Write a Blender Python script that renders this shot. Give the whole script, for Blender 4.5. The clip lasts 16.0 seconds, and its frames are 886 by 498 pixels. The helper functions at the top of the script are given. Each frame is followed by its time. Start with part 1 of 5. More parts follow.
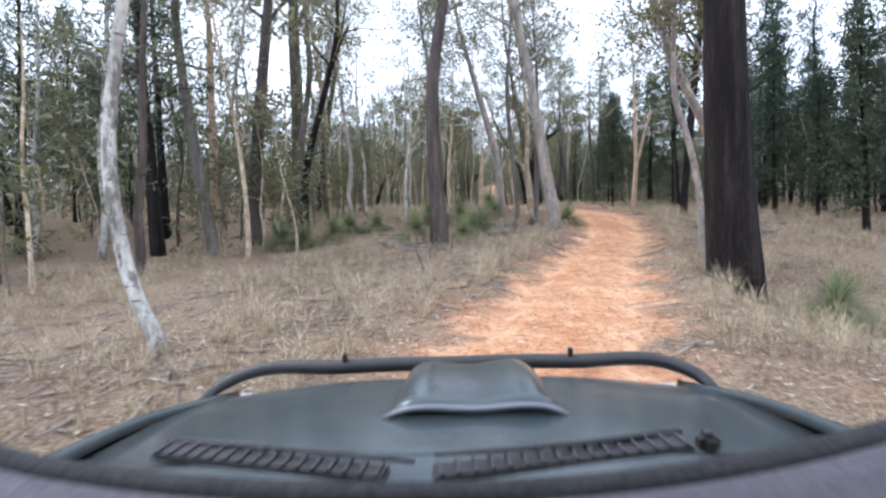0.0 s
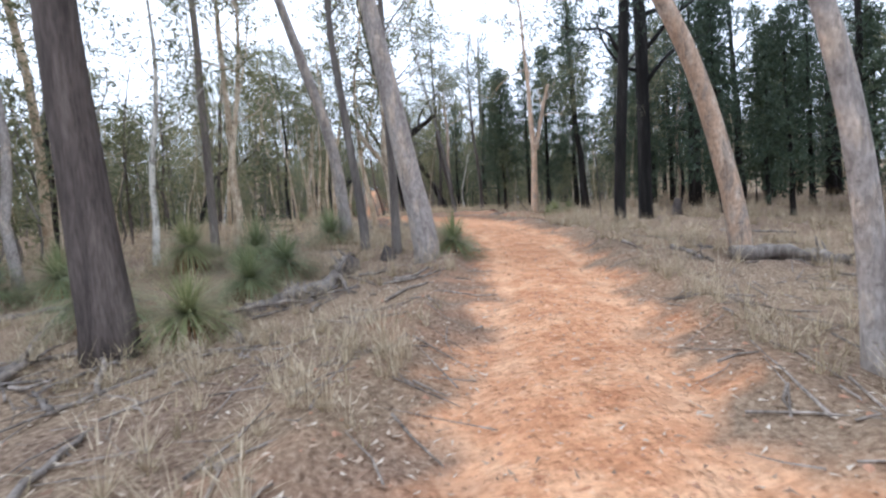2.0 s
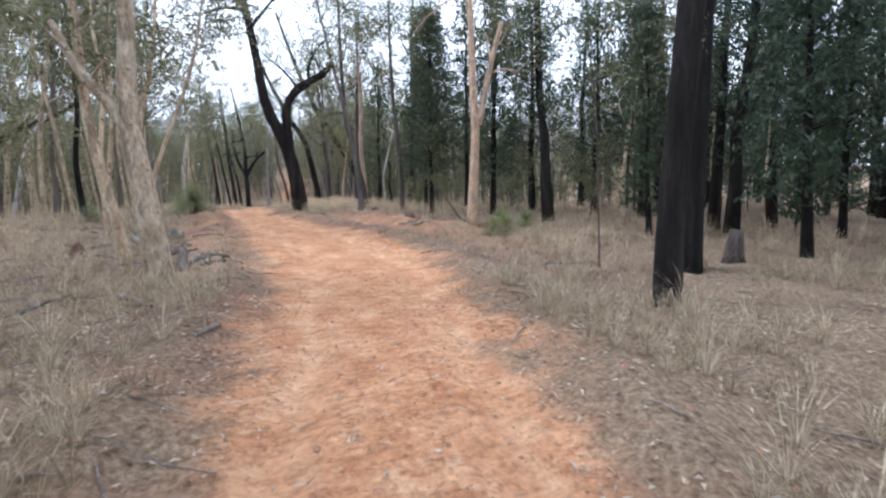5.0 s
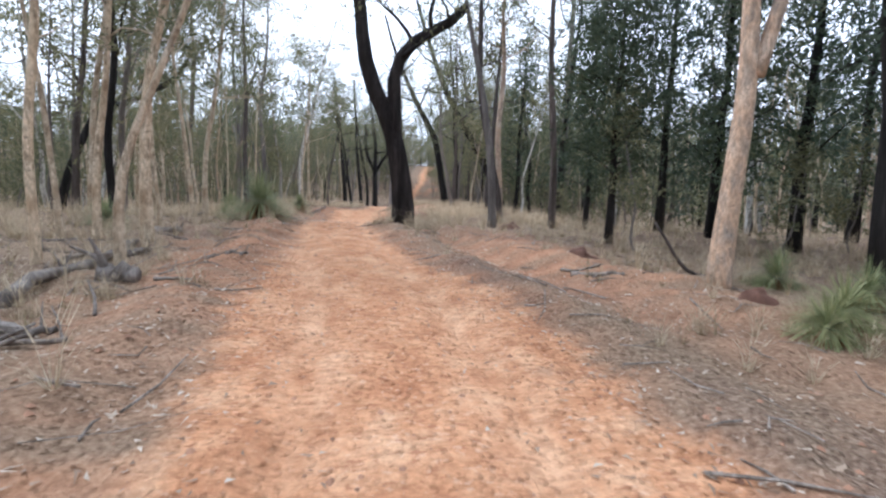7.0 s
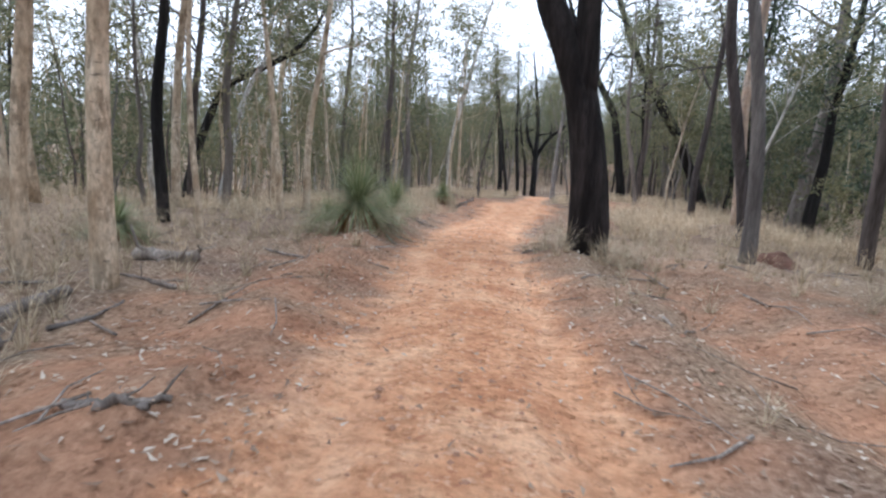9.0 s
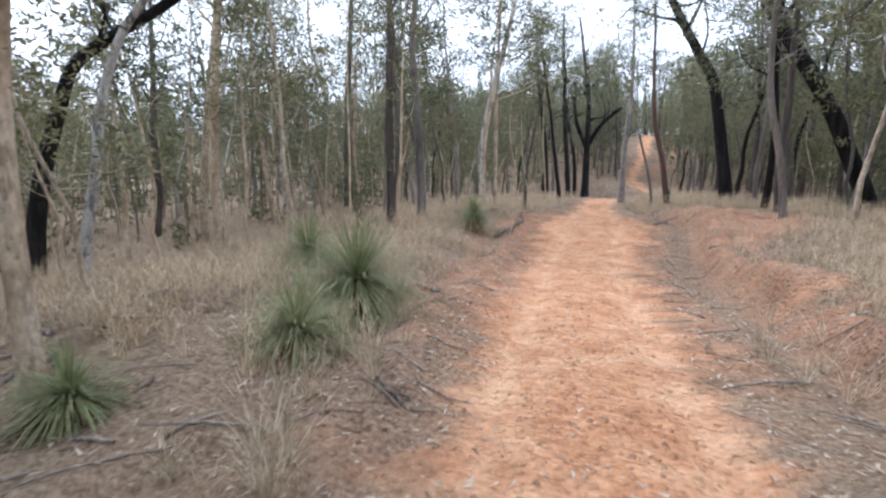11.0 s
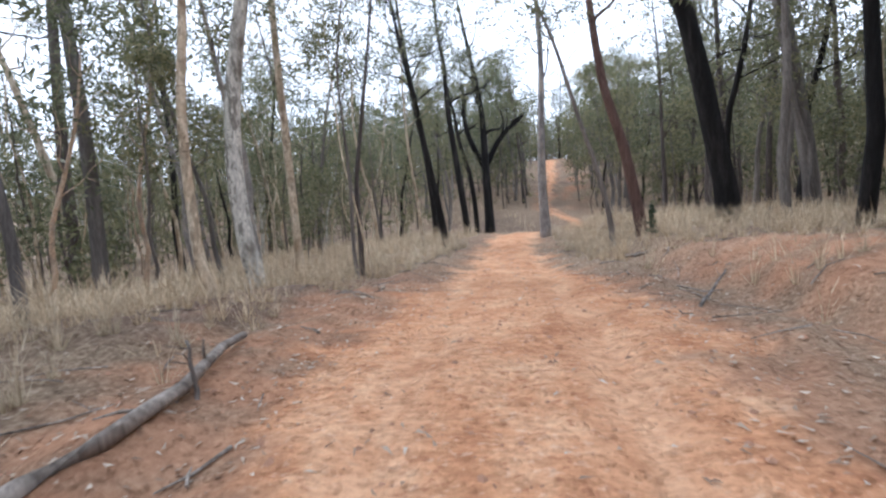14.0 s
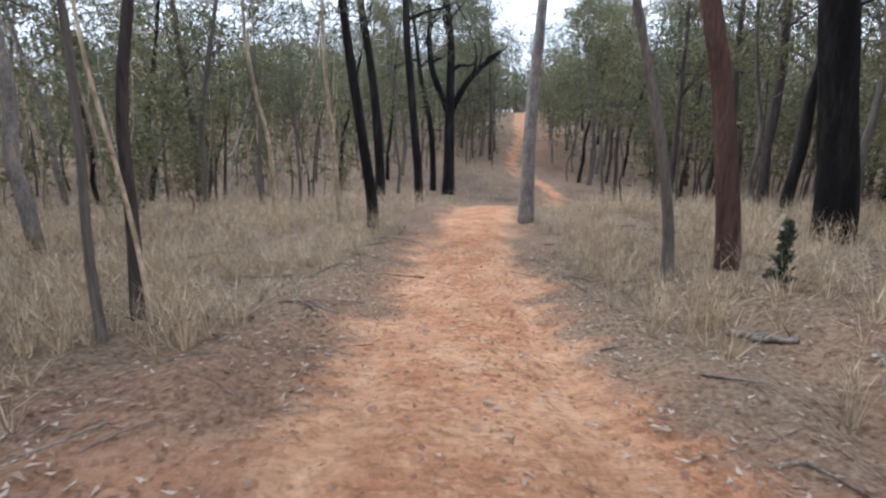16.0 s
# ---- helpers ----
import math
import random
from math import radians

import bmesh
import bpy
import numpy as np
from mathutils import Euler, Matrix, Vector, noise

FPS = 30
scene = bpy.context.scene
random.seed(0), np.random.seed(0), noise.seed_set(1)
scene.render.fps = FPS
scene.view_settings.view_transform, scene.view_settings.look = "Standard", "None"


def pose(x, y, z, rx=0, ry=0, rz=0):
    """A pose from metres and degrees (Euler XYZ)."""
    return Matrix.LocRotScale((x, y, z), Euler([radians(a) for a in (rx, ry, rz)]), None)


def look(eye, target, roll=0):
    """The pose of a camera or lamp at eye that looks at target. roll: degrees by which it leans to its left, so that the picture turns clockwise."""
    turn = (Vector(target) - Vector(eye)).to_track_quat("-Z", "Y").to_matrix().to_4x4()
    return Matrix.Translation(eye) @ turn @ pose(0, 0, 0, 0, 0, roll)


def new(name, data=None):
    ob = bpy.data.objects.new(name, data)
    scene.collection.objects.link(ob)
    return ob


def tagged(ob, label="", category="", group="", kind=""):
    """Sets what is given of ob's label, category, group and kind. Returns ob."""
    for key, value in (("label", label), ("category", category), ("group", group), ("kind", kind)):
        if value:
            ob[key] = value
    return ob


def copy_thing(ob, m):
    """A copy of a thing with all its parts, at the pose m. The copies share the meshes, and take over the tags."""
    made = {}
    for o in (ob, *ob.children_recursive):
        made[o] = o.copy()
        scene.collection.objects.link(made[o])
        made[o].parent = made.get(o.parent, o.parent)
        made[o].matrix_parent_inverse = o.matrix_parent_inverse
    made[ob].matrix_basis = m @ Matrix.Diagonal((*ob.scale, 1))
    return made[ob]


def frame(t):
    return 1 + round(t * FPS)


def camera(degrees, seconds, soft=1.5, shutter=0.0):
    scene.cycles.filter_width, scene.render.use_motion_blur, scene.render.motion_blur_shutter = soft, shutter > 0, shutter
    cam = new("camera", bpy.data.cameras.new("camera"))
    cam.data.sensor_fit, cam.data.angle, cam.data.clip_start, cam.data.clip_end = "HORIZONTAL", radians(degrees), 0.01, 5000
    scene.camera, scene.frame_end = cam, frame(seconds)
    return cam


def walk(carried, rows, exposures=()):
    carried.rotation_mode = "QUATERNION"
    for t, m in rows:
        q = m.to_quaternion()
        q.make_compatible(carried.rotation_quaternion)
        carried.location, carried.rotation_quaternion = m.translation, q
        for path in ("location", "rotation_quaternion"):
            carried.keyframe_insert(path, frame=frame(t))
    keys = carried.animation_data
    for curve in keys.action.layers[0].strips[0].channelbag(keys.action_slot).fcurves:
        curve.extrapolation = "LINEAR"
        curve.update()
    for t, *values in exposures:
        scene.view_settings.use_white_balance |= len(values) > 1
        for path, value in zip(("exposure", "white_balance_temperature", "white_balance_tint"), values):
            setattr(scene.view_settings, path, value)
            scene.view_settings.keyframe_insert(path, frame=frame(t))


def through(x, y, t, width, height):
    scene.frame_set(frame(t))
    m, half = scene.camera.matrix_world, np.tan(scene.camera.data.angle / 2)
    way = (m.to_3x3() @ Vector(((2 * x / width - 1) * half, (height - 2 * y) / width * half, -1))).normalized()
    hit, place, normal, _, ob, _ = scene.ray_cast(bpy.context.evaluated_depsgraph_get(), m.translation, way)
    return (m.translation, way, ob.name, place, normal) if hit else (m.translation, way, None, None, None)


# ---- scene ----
cam = camera(85.37, 16.0, soft=2.4, shutter=0.1)


def view(x, y, z, yaw, pitch, roll):
    return pose(x, y, z, 90 + pitch, 0, yaw) @ pose(0, 0, 0, 0, 0, roll)


walk(cam, (
    (0.00, view(0.000, 0.000, 1.500, 0.22, -3.83, -0.81)),
    (0.50, view(0.323, 2.537, 1.711, -2.31, -4.28, -0.88)),
    (1.00, view(0.859, 4.858, 1.797, -5.17, -4.40, -2.03)),
    (1.50, view(1.568, 6.940, 1.887, -8.81, -4.16, -2.69)),
    (2.00, view(2.288, 8.755, 1.932, -12.93, -3.71, -3.91)),
    (2.50, view(3.106, 10.507, 2.027, -17.23, -3.61, -2.54)),
    (3.00, view(3.847, 11.910, 2.083, -20.51, -3.40, -2.15)),
    (3.20, view(4.124, 12.448, 2.149, -21.65, -3.51, -2.39)),
    (5.30, view(6.261, 17.597, 2.765, -19.30, -6.35, -0.45)),
    (5.50, view(6.495, 18.219, 2.746, -17.69, -6.21, -0.46)),
    (6.00, view(6.855, 20.008, 2.939, -14.07, -6.07, 1.28)),
    (6.50, view(7.041, 21.971, 2.923, -10.11, -5.67, 1.87)),
    (7.00, view(7.196, 23.730, 3.006, -5.12, -6.01, 2.33)),
    (7.50, view(7.223, 25.262, 3.069, -0.35, -6.91, 3.01)),
    (8.00, view(7.172, 26.711, 3.106, 4.24, -7.61, 3.35)),
    (8.50, view(6.990, 27.871, 3.210, 8.80, -8.43, 4.36)),
    (8.70, view(6.907, 28.364, 3.248, 10.72, -8.62, 4.47)),
    (10.80, view(5.087, 36.396, 3.759, 18.65, -9.77, 1.33)),
    (11.00, view(4.932, 37.122, 3.765, 17.38, -9.64, 0.82)),
    (11.50, view(4.723, 39.546, 3.544, 14.04, -9.64, 0.63)),
    (12.00, view(4.747, 41.788, 3.452, 11.37, -9.85, -0.56)),
    (12.50, view(4.746, 43.770, 3.365, 9.21, -10.27, -1.41)),
    (13.00, view(4.754, 45.560, 3.243, 8.13, -10.14, -2.60)),
    (13.50, view(4.822, 47.296, 3.222, 7.85, -9.05, -3.55)),
    (14.00, view(4.899, 48.873, 3.233, 7.28, -4.93, -4.02)),
    (14.50, view(4.967, 50.556, 3.425, 5.57, -0.03, -3.70)),
    (15.00, view(4.923, 51.988, 3.531, 4.17, -2.19, -1.27)),
    (15.50, view(4.886, 53.140, 3.598, 2.98, -6.94, -0.04)),
    (16.00, view(4.860, 54.274, 3.510, 2.12, -11.33, 1.76)),
), exposures=((0.0, 0.58, 5400, 10), (6.0, 0.62, 5400, 10), (13.0, 0.6, 5400, 10), (14.5, 0.54, 5400, 10), (15.5, 0.38, 5400, 10), (16.0, 0.36, 5400, 10)))

# ---- daylight: high thin overcast, brighter towards the sun ----
world = bpy.data.worlds.new("sky")
scene.world = world
world.use_nodes = True
nodes, links = world.node_tree.nodes, world.node_tree.links
sky = nodes.new("ShaderNodeTexSky")
sky.sky_type, sky.sun_disc = "NISHITA", False
sky.sun_elevation, sky.sun_rotation = radians(52), radians(-60)
sky.air_density, sky.dust_density, sky.ozone_density = 1.0, 2.0, 1.0
where, cover = nodes.new("ShaderNodeTexCoord"), nodes.new("ShaderNodeTexNoise")
cover.inputs["Scale"].default_value, cover.inputs["Detail"].default_value = 2.2, 6.0
links.new(where.outputs["Generated"], cover.inputs["Vector"])
thick = nodes.new("ShaderNodeMapRange")
for key, value in (("From Min", 0.3), ("From Max", 0.6), ("To Min", 0.9), ("To Max", 0.99)):
    thick.inputs[key].default_value = value
links.new(cover.outputs["Fac"], thick.inputs["Value"])
cloud = nodes.new("ShaderNodeMix")
cloud.data_type = "RGBA"
cloud.inputs[7].default_value = (10.0, 10.1, 10.5, 1)
links.new(thick.outputs[0], cloud.inputs[0])
links.new(sky.outputs[0], cloud.inputs[6])
backdrop = nodes["Background"]
backdrop.inputs["Strength"].default_value = 0.15
links.new(cloud.outputs[2], backdrop.inputs[0])
sun = new("sun", bpy.data.lights.new("sun", "SUN"))
sun.data.energy, sun.data.angle, sun.data.color = 1.5, radians(14), (1.0, 0.97, 0.92)
sun.matrix_world = look((0, 0, 60), (38, -22, 0))

# ---- the lie of the land ----
# a track that winds up a gentle slope, over a drain bank, through a dip and up the far hill
ROAD_Y = (-30, -8, 0, 2.5, 4.7, 7.8, 11.1, 13.8, 17.8, 20, 22.4, 25, 28.9, 31.5, 34.5, 36.5, 39, 42.4, 46, 48, 49.6, 51, 52.5, 55, 59.8, 63, 66.4, 68.5, 72, 76, 80, 84, 87, 90, 95, 102, 110, 118, 130, 160)
ROAD_X = (-3.4, -1.2, 0.05, 0.5, 1.05, 2.3, 3.6, 4.85, 6.2, 6.75, 7.1, 7.35, 7.0, 6.4, 5.8, 5.45, 5.15, 4.93, 4.82, 4.75, 4.8, 4.85, 4.92, 4.95, 4.95, 5.05, 5.35, 5.8, 7.0, 8.6, 9.8, 10.0, 9.2, 8.5, 9.1, 10.3, 10.9, 11.9, 12.9, 16)
ROAD_Z = (-1.0, -0.3, 0.0, 0.2, 0.29, 0.41, 0.56, 0.75, 1.08, 1.33, 1.43, 1.55, 1.78, 1.95, 2.12, 2.2, 2.1, 1.93, 1.74, 1.7, 1.76, 1.96, 2.08, 2.03, 1.94, 1.99, 2.05, 2.0, 1.6, 1.25, 1.2, 1.6, 2.05, 2.6, 3.9, 5.5, 7.0, 8.3, 9.8, 11)
ROAD_W = (1.1, 1.1, 1.1, 1.1, 1.1, 1.08, 1.0, 1.05, 1.15, 1.2, 1.35, 1.55, 1.6, 1.2, 1.0, 0.95, 1.05, 1.2, 1.25, 1.25, 1.4, 1.55, 1.6, 1.45, 0.9, 0.85, 0.85, 0.8, 0.65, 0.5, 0.4, 0.4, 0.4, 0.42, 0.48, 0.55, 0.7, 0.8, 0.8, 0.8)


def glide(y, ys, vs):
    """A smooth curve through the values vs at ys."""
    ys, vs = np.asarray(ys, float), np.asarray(vs, float)
    m = np.gradient(vs, ys)
    y = np.clip(np.asarray(y, float), ys[0], ys[-1])
    i = np.clip(np.searchsorted(ys, y) - 1, 0, len(ys) - 2)
    h = ys[i + 1] - ys[i]
    t = (y - ys[i]) / h
    return ((2 * t**3 - 3 * t**2 + 1) * vs[i] + (t**3 - 2 * t**2 + t) * h * m[i]
            + (3 * t**2 - 2 * t**3) * vs[i + 1] + (t**3 - t**2) * h * m[i + 1])


def wave(x, y, seed, size):
    """Soft unevenness between -1 and 1, with bumps about size metres across."""
    r = np.random.RandomState(seed)
    out = 0 * x
    for k in range(5):
        a, f, p = r.uniform(0, 6.28), r.uniform(0.7, 1.5) * 6.28 / size, r.uniform(0, 6.28)
        out = out + np.sin((x * math.cos(a) + y * math.sin(a)) * f + p)
    return out / 3.2


def step(a, b, v):
    t = np.clip((v - a) / (b - a), 0, 1)
    return t * t * (3 - 2 * t)


def across(x, y):
    """How far a place lies right of the track's middle, and half the worn width there."""
    y = np.asarray(y, float)
    slope = (glide(y + 0.4, ROAD_Y, ROAD_X) - glide(y - 0.4, ROAD_Y, ROAD_X)) / 0.8
    return (x - glide(y, ROAD_Y, ROAD_X)) / np.sqrt(1 + slope**2), glide(y, ROAD_Y, ROAD_W)


def ground_height(x, y):
    x, y = np.asarray(x, float), np.asarray(y, float)
    d, w = across(x, y)
    z = glide(y, ROAD_Y, ROAD_Z)
    off = np.abs(d)
    # the slope to either side
    left, right = np.clip(-d - w, 0, None), np.clip(d - w, 0, None)
    z = z - 0.06 * np.clip(left - 2, 0, 20) * step(38, 44, y) * (1 - step(66, 80, y))
    z = z - 0.05 * np.clip(left - 1, 0, 8) * (1 - step(16, 24, y)) * step(1, 6, y)
    z = z - 0.24 * np.clip(right - 0.8, 0, 2) * (1 - step(9, 13, y)) * step(2, 6, y)
    z = z - 0.22 * np.exp(-((y - 7.8) / 2.2) ** 2) * step(0.5, 1.5, right)
    z = z + 0.42 * step(0.9, 2.0, right) * step(54, 58, y) * (1 - step(64, 68, y))
    z = z + 0.09 * np.clip(right - 4, 0, 40) * step(66, 90, y) + 0.02 * np.clip(left - 4, 0, 40) * step(70, 90, y)
    # shoulders thrown up by the grader, a leafy ditch and a cut bank beyond
    rough = 1 + 0.45 * wave(x, y, 3, 2.3)
    z = z + 0.16 * rough * np.exp(-((off - w - 0.55) / 0.35) ** 2) * step(4, 12, y) * (1 - step(57, 63, y)) * np.where(d > 0, 0.6, 1.0)
    cut = step(38, 43, y) * (1 - step(54, 58, y))
    z = z + cut * (-0.12 * np.exp(-((d - w - 0.7) / 0.5) ** 2) + 0.42 * rough * step(w + 1.1, w + 1.6, d) * (1 - step(w + 5, w + 9, d)))
    z = z + cut * 0.25 * rough * step(w + 0.9, w + 1.8, -d) * (1 - step(w + 3, w + 6, -d))
    gully = np.exp(-((y - 33) / 3.5) ** 2)
    z = z - 0.16 * gully * rough * np.exp(-((d - w - 1.6) / 0.45) ** 2) + 0.12 * gully * np.exp(-((d - w - 2.6) / 0.6) ** 2)
    # wheel ruts and the crown between them
    inside = 1 - step(w - 0.15, w + 0.3, off)
    z = z - inside * (0.05 * np.exp(-((off - 0.72) / 0.2) ** 2) * (1 + 0.5 * wave(x, y, 8, 3.1)))
    z = z + inside * (0.012 * wave(x, y, 11, 0.45) + 0.02 * wave(x, y, 5, 1.3))
    z = z + (1 - inside) * (0.05 * wave(x, y, 2, 1.7) + 0.03 * wave(x, y, 4, 0.6)) + step(3, 12, off - w) * 0.14 * wave(x, y, 6, 7)
    far = step(70, 220, np.hypot(x - 7, y - 50))
    return z * (1 - far) + far * (6 + 0.06 * np.clip(y - 50, 0, 400))


def scraped(x, y):
    """How bare and red the ground beside the track is, from 0 to 1."""
    d, w = across(x, y)
    left, right = -d - w, d - w
    uneven = 0.5 * wave(x, y, 21, 1.1) + 0.3 * wave(x, y, 22, 0.37)
    bank = step(39, 44, y) * (1 - step(55, 59, y)) * np.where(d > 0, 1 - step(1.5, 2.3, right + uneven - 2.0 * step(48, 52, y)), 1 - step(0.7, 1.7, left + uneven))
    gully = np.exp(-((y - 32) / 5.5) ** 2) * np.where(d > 0, 1 - step(2.2, 4.6, right + uneven), 1 - step(0.8, 2.2, left + uneven))
    verge = 0.75 * (1 - step(0.1, 1.3, np.abs(d) - w + 1.2 * uneven)) * (0.55 + 0.45 * wave(x, y, 24, 2.5))
    patchy = np.clip(0.62 + 0.5 * wave(x, y, 26, 0.9) + 0.25 * wave(x, y, 27, 0.33), 0.1, 1)
    return np.clip(np.maximum(np.maximum(bank, gully) * np.sqrt(patchy), verge * patchy), 0, 1)


# ---- materials ----
def shader(name, roughness=0.9, specular=0.2):
    mat = bpy.data.materials.new(name)
    mat.use_nodes = True
    tree = mat.node_tree
    bsdf = tree.nodes["Principled BSDF"]
    bsdf.inputs["Roughness"].default_value = roughness
    bsdf.inputs["Specular IOR Level"].default_value = specular
    return mat, tree, bsdf


def place(tree, scale=(1, 1, 1), kind="Object"):
    at = tree.nodes.new("ShaderNodeTexCoord")
    turn = tree.nodes.new("ShaderNodeMapping")
    turn.inputs["Scale"].default_value = scale
    tree.links.new(at.outputs[kind], turn.inputs[0])
    return turn.outputs[0]


def clouds(tree, where, scale, detail=5.0, rough=0.6):
    n = tree.nodes.new("ShaderNodeTexNoise")
    n.inputs["Scale"].default_value, n.inputs["Detail"].default_value, n.inputs["Roughness"].default_value = scale, detail, rough
    tree.links.new(where, n.inputs["Vector"])
    return n.outputs["Fac"]


def ramp(tree, fac, stops):
    r = tree.nodes.new("ShaderNodeValToRGB")
    e = r.color_ramp.elements
    while len(e) < len(stops):
        e.new(0.5)
    for k, (at, col) in zip(e, stops):
        k.position, k.color = at, (*col, 1)
    tree.links.new(fac, r.inputs[0])
    return r.outputs[0]


def mix(tree, fac, a, b, how="MIX"):
    m = tree.nodes.new("ShaderNodeMix")
    m.data_type, m.blend_type = "RGBA", how
    for socket, v in ((m.inputs[0], fac), (m.inputs[6], a), (m.inputs[7], b)):
        if isinstance(v, bpy.types.NodeSocket):
            tree.links.new(v, socket)
        else:
            socket.default_value = v if isinstance(v, float) else (*v, 1)
    return m.outputs[2]


def bump(tree, bsdf, height, strength, distance):
    b = tree.nodes.new("ShaderNodeBump")
    b.inputs["Strength"].default_value, b.inputs["Distance"].default_value = strength, distance
    tree.links.new(height, b.inputs["Height"])
    tree.links.new(b.outputs[0], bsdf.inputs["Normal"])


def attribute(tree, name):
    a = tree.nodes.new("ShaderNodeAttribute")
    a.attribute_name = name
    return a.outputs["Fac"]


def random_of(tree, island=True):
    if island:
        return tree.nodes.new("ShaderNodeNewGeometry").outputs["Random Per Island"]
    return tree.nodes.new("ShaderNodeObjectInfo").outputs["Random"]


def bark(name, low, mid, high, furrow=1.0, patch=1.3, strength=0.5, split=(0.32, 0.5, 0.68), flaky=0.0):
    """Bark with long stains and fine grain; flaky bark sheds in sharp-edged plates and has dark scars."""
    mat, tree, bsdf = shader(name, 0.9, 0.15)
    long = place(tree, (1, 1, 0.12 if furrow > 1 else 0.45))
    spots = clouds(tree, long, patch * 3, 4)
    fine = clouds(tree, long, 26 * furrow, 6)
    col = ramp(tree, spots, ((split[0], low), (split[1], mid), (split[2], high)))
    if flaky:
        plate = ramp(tree, clouds(tree, place(tree, (1, 1, 0.3)), 5.5, 7, 0.7), ((0.53, (0, 0, 0)), (0.57, (flaky, flaky, flaky))))
        col = mix(tree, plate, col, tuple(0.62 * a for a in low))
        scar = ramp(tree, clouds(tree, place(tree, (1, 1, 2.6)), 9, 3, 0.5), ((0.66, (0, 0, 0)), (0.7, (flaky, flaky, flaky))))
        col = mix(tree, scar, col, (0.06, 0.05, 0.045))
    grain = ramp(tree, fine, ((0.3, (0.5, 0.5, 0.5)), (0.65, (1.12, 1.12, 1.12))))
    col = mix(tree, 0.85, col, grain, "MULTIPLY")
    each = ramp(tree, random_of(tree, False), ((0, (0.8, 0.8, 0.82)), (1, (1.15, 1.1, 1.05))))
    tree.links.new(mix(tree, 1.0, col, each, "MULTIPLY"), bsdf.inputs["Base Color"])
    bump(tree, bsdf, fine, strength, 0.03)
    return mat


BARK = {
    "white": bark("white_gum_bark", (0.22, 0.2, 0.17), (0.6, 0.58, 0.52), (0.74, 0.72, 0.65), flaky=0.75),
    "pale": bark("cream_gum_bark", (0.34, 0.25, 0.16), (0.6, 0.49, 0.35), (0.74, 0.65, 0.5), flaky=0.6),
    "salmon": bark("salmon_gum_bark", (0.36, 0.31, 0.26), (0.58, 0.41, 0.28), (0.66, 0.54, 0.42), flaky=0.5),
    "smooth": bark("smooth_grey_bark", (0.25, 0.22, 0.2), (0.37, 0.34, 0.315), (0.55, 0.46, 0.37), flaky=0.4),
    "grey": bark("rough_grey_bark", (0.12, 0.105, 0.095), (0.19, 0.17, 0.152), (0.27, 0.245, 0.215), 1.6, 1.5, 0.8),
    "iron": bark("ironbark_bark", (0.06, 0.05, 0.046), (0.105, 0.088, 0.08), (0.16, 0.135, 0.12), 1.8, 2.0, 1.0),
    "dark": bark("dark_ironbark_bark", (0.01, 0.0085, 0.008), (0.02, 0.0165, 0.0155), (0.042, 0.035, 0.033), 1.8, 2.0, 1.0),
    "black": bark("charred_bark", (0.012, 0.011, 0.011), (0.022, 0.02, 0.019), (0.05, 0.045, 0.042), 1.8, 1.6, 1.0),
    "redbark": bark("red_brown_bark", (0.07, 0.045, 0.04), (0.12, 0.075, 0.062), (0.17, 0.115, 0.095), 1.7, 2.0, 1.0),
    "dead": bark("weathered_dead_wood", (0.11, 0.092, 0.078), (0.23, 0.2, 0.172), (0.38, 0.34, 0.3), 1.4, 2.0, 0.7),
}


def leafage(name, dark, mid, light, through=0.35, rough=0.55):
    mat, tree, bsdf = shader(name, rough, 0.3)
    col = ramp(tree, random_of(tree), ((0.0, dark), (0.5, mid), (1.0, light)))
    each = ramp(tree, random_of(tree, False), ((0, (0.8, 0.85, 0.85)), (1, (1.2, 1.12, 1.0))))
    col = mix(tree, 1.0, col, each, "MULTIPLY")
    tree.links.new(col, bsdf.inputs["Base Color"])
    back = tree.nodes.new("ShaderNodeBsdfTranslucent")
    tree.links.new(col, back.inputs[0])
    both = tree.nodes.new("ShaderNodeMixShader")
    both.inputs[0].default_value = through
    tree.links.new(bsdf.outputs[0], both.inputs[1])
    tree.links.new(back.outputs[0], both.inputs[2])
    tree.links.new(both.outputs[0], tree.nodes["Material Output"].inputs[0])
    return mat


GUM_LEAF = leafage("gum_leaf", (0.085, 0.092, 0.05), (0.158, 0.157, 0.085), (0.28, 0.268, 0.16), 0.45)
PINE_LEAF = leafage("cypress_leaf", (0.035, 0.054, 0.036), (0.058, 0.082, 0.05), (0.095, 0.12, 0.07), 0.3)
DRY_GRASS = leafage("dry_grass_blade", (0.29, 0.22, 0.15), (0.5, 0.4, 0.28), (0.72, 0.61, 0.46), 0.3, 0.8)
GREY_GRASS = leafage("grey_grass_blade", (0.17, 0.14, 0.1), (0.27, 0.225, 0.16), (0.36, 0.31, 0.21), 0.3, 0.8)
GREEN_BLADE = leafage("grass_tree_blade", (0.14, 0.17, 0.08), (0.225, 0.25, 0.125), (0.34, 0.345, 0.19), 0.35, 0.5)
SKIRT = leafage("grass_tree_skirt", (0.13, 0.07, 0.035), (0.2, 0.11, 0.055), (0.28, 0.17, 0.09), 0.2, 0.9)
LITTER = leafage("fallen_leaf", (0.2, 0.12, 0.08), (0.36, 0.26, 0.19), (0.58, 0.5, 0.42), 0.15, 0.75)


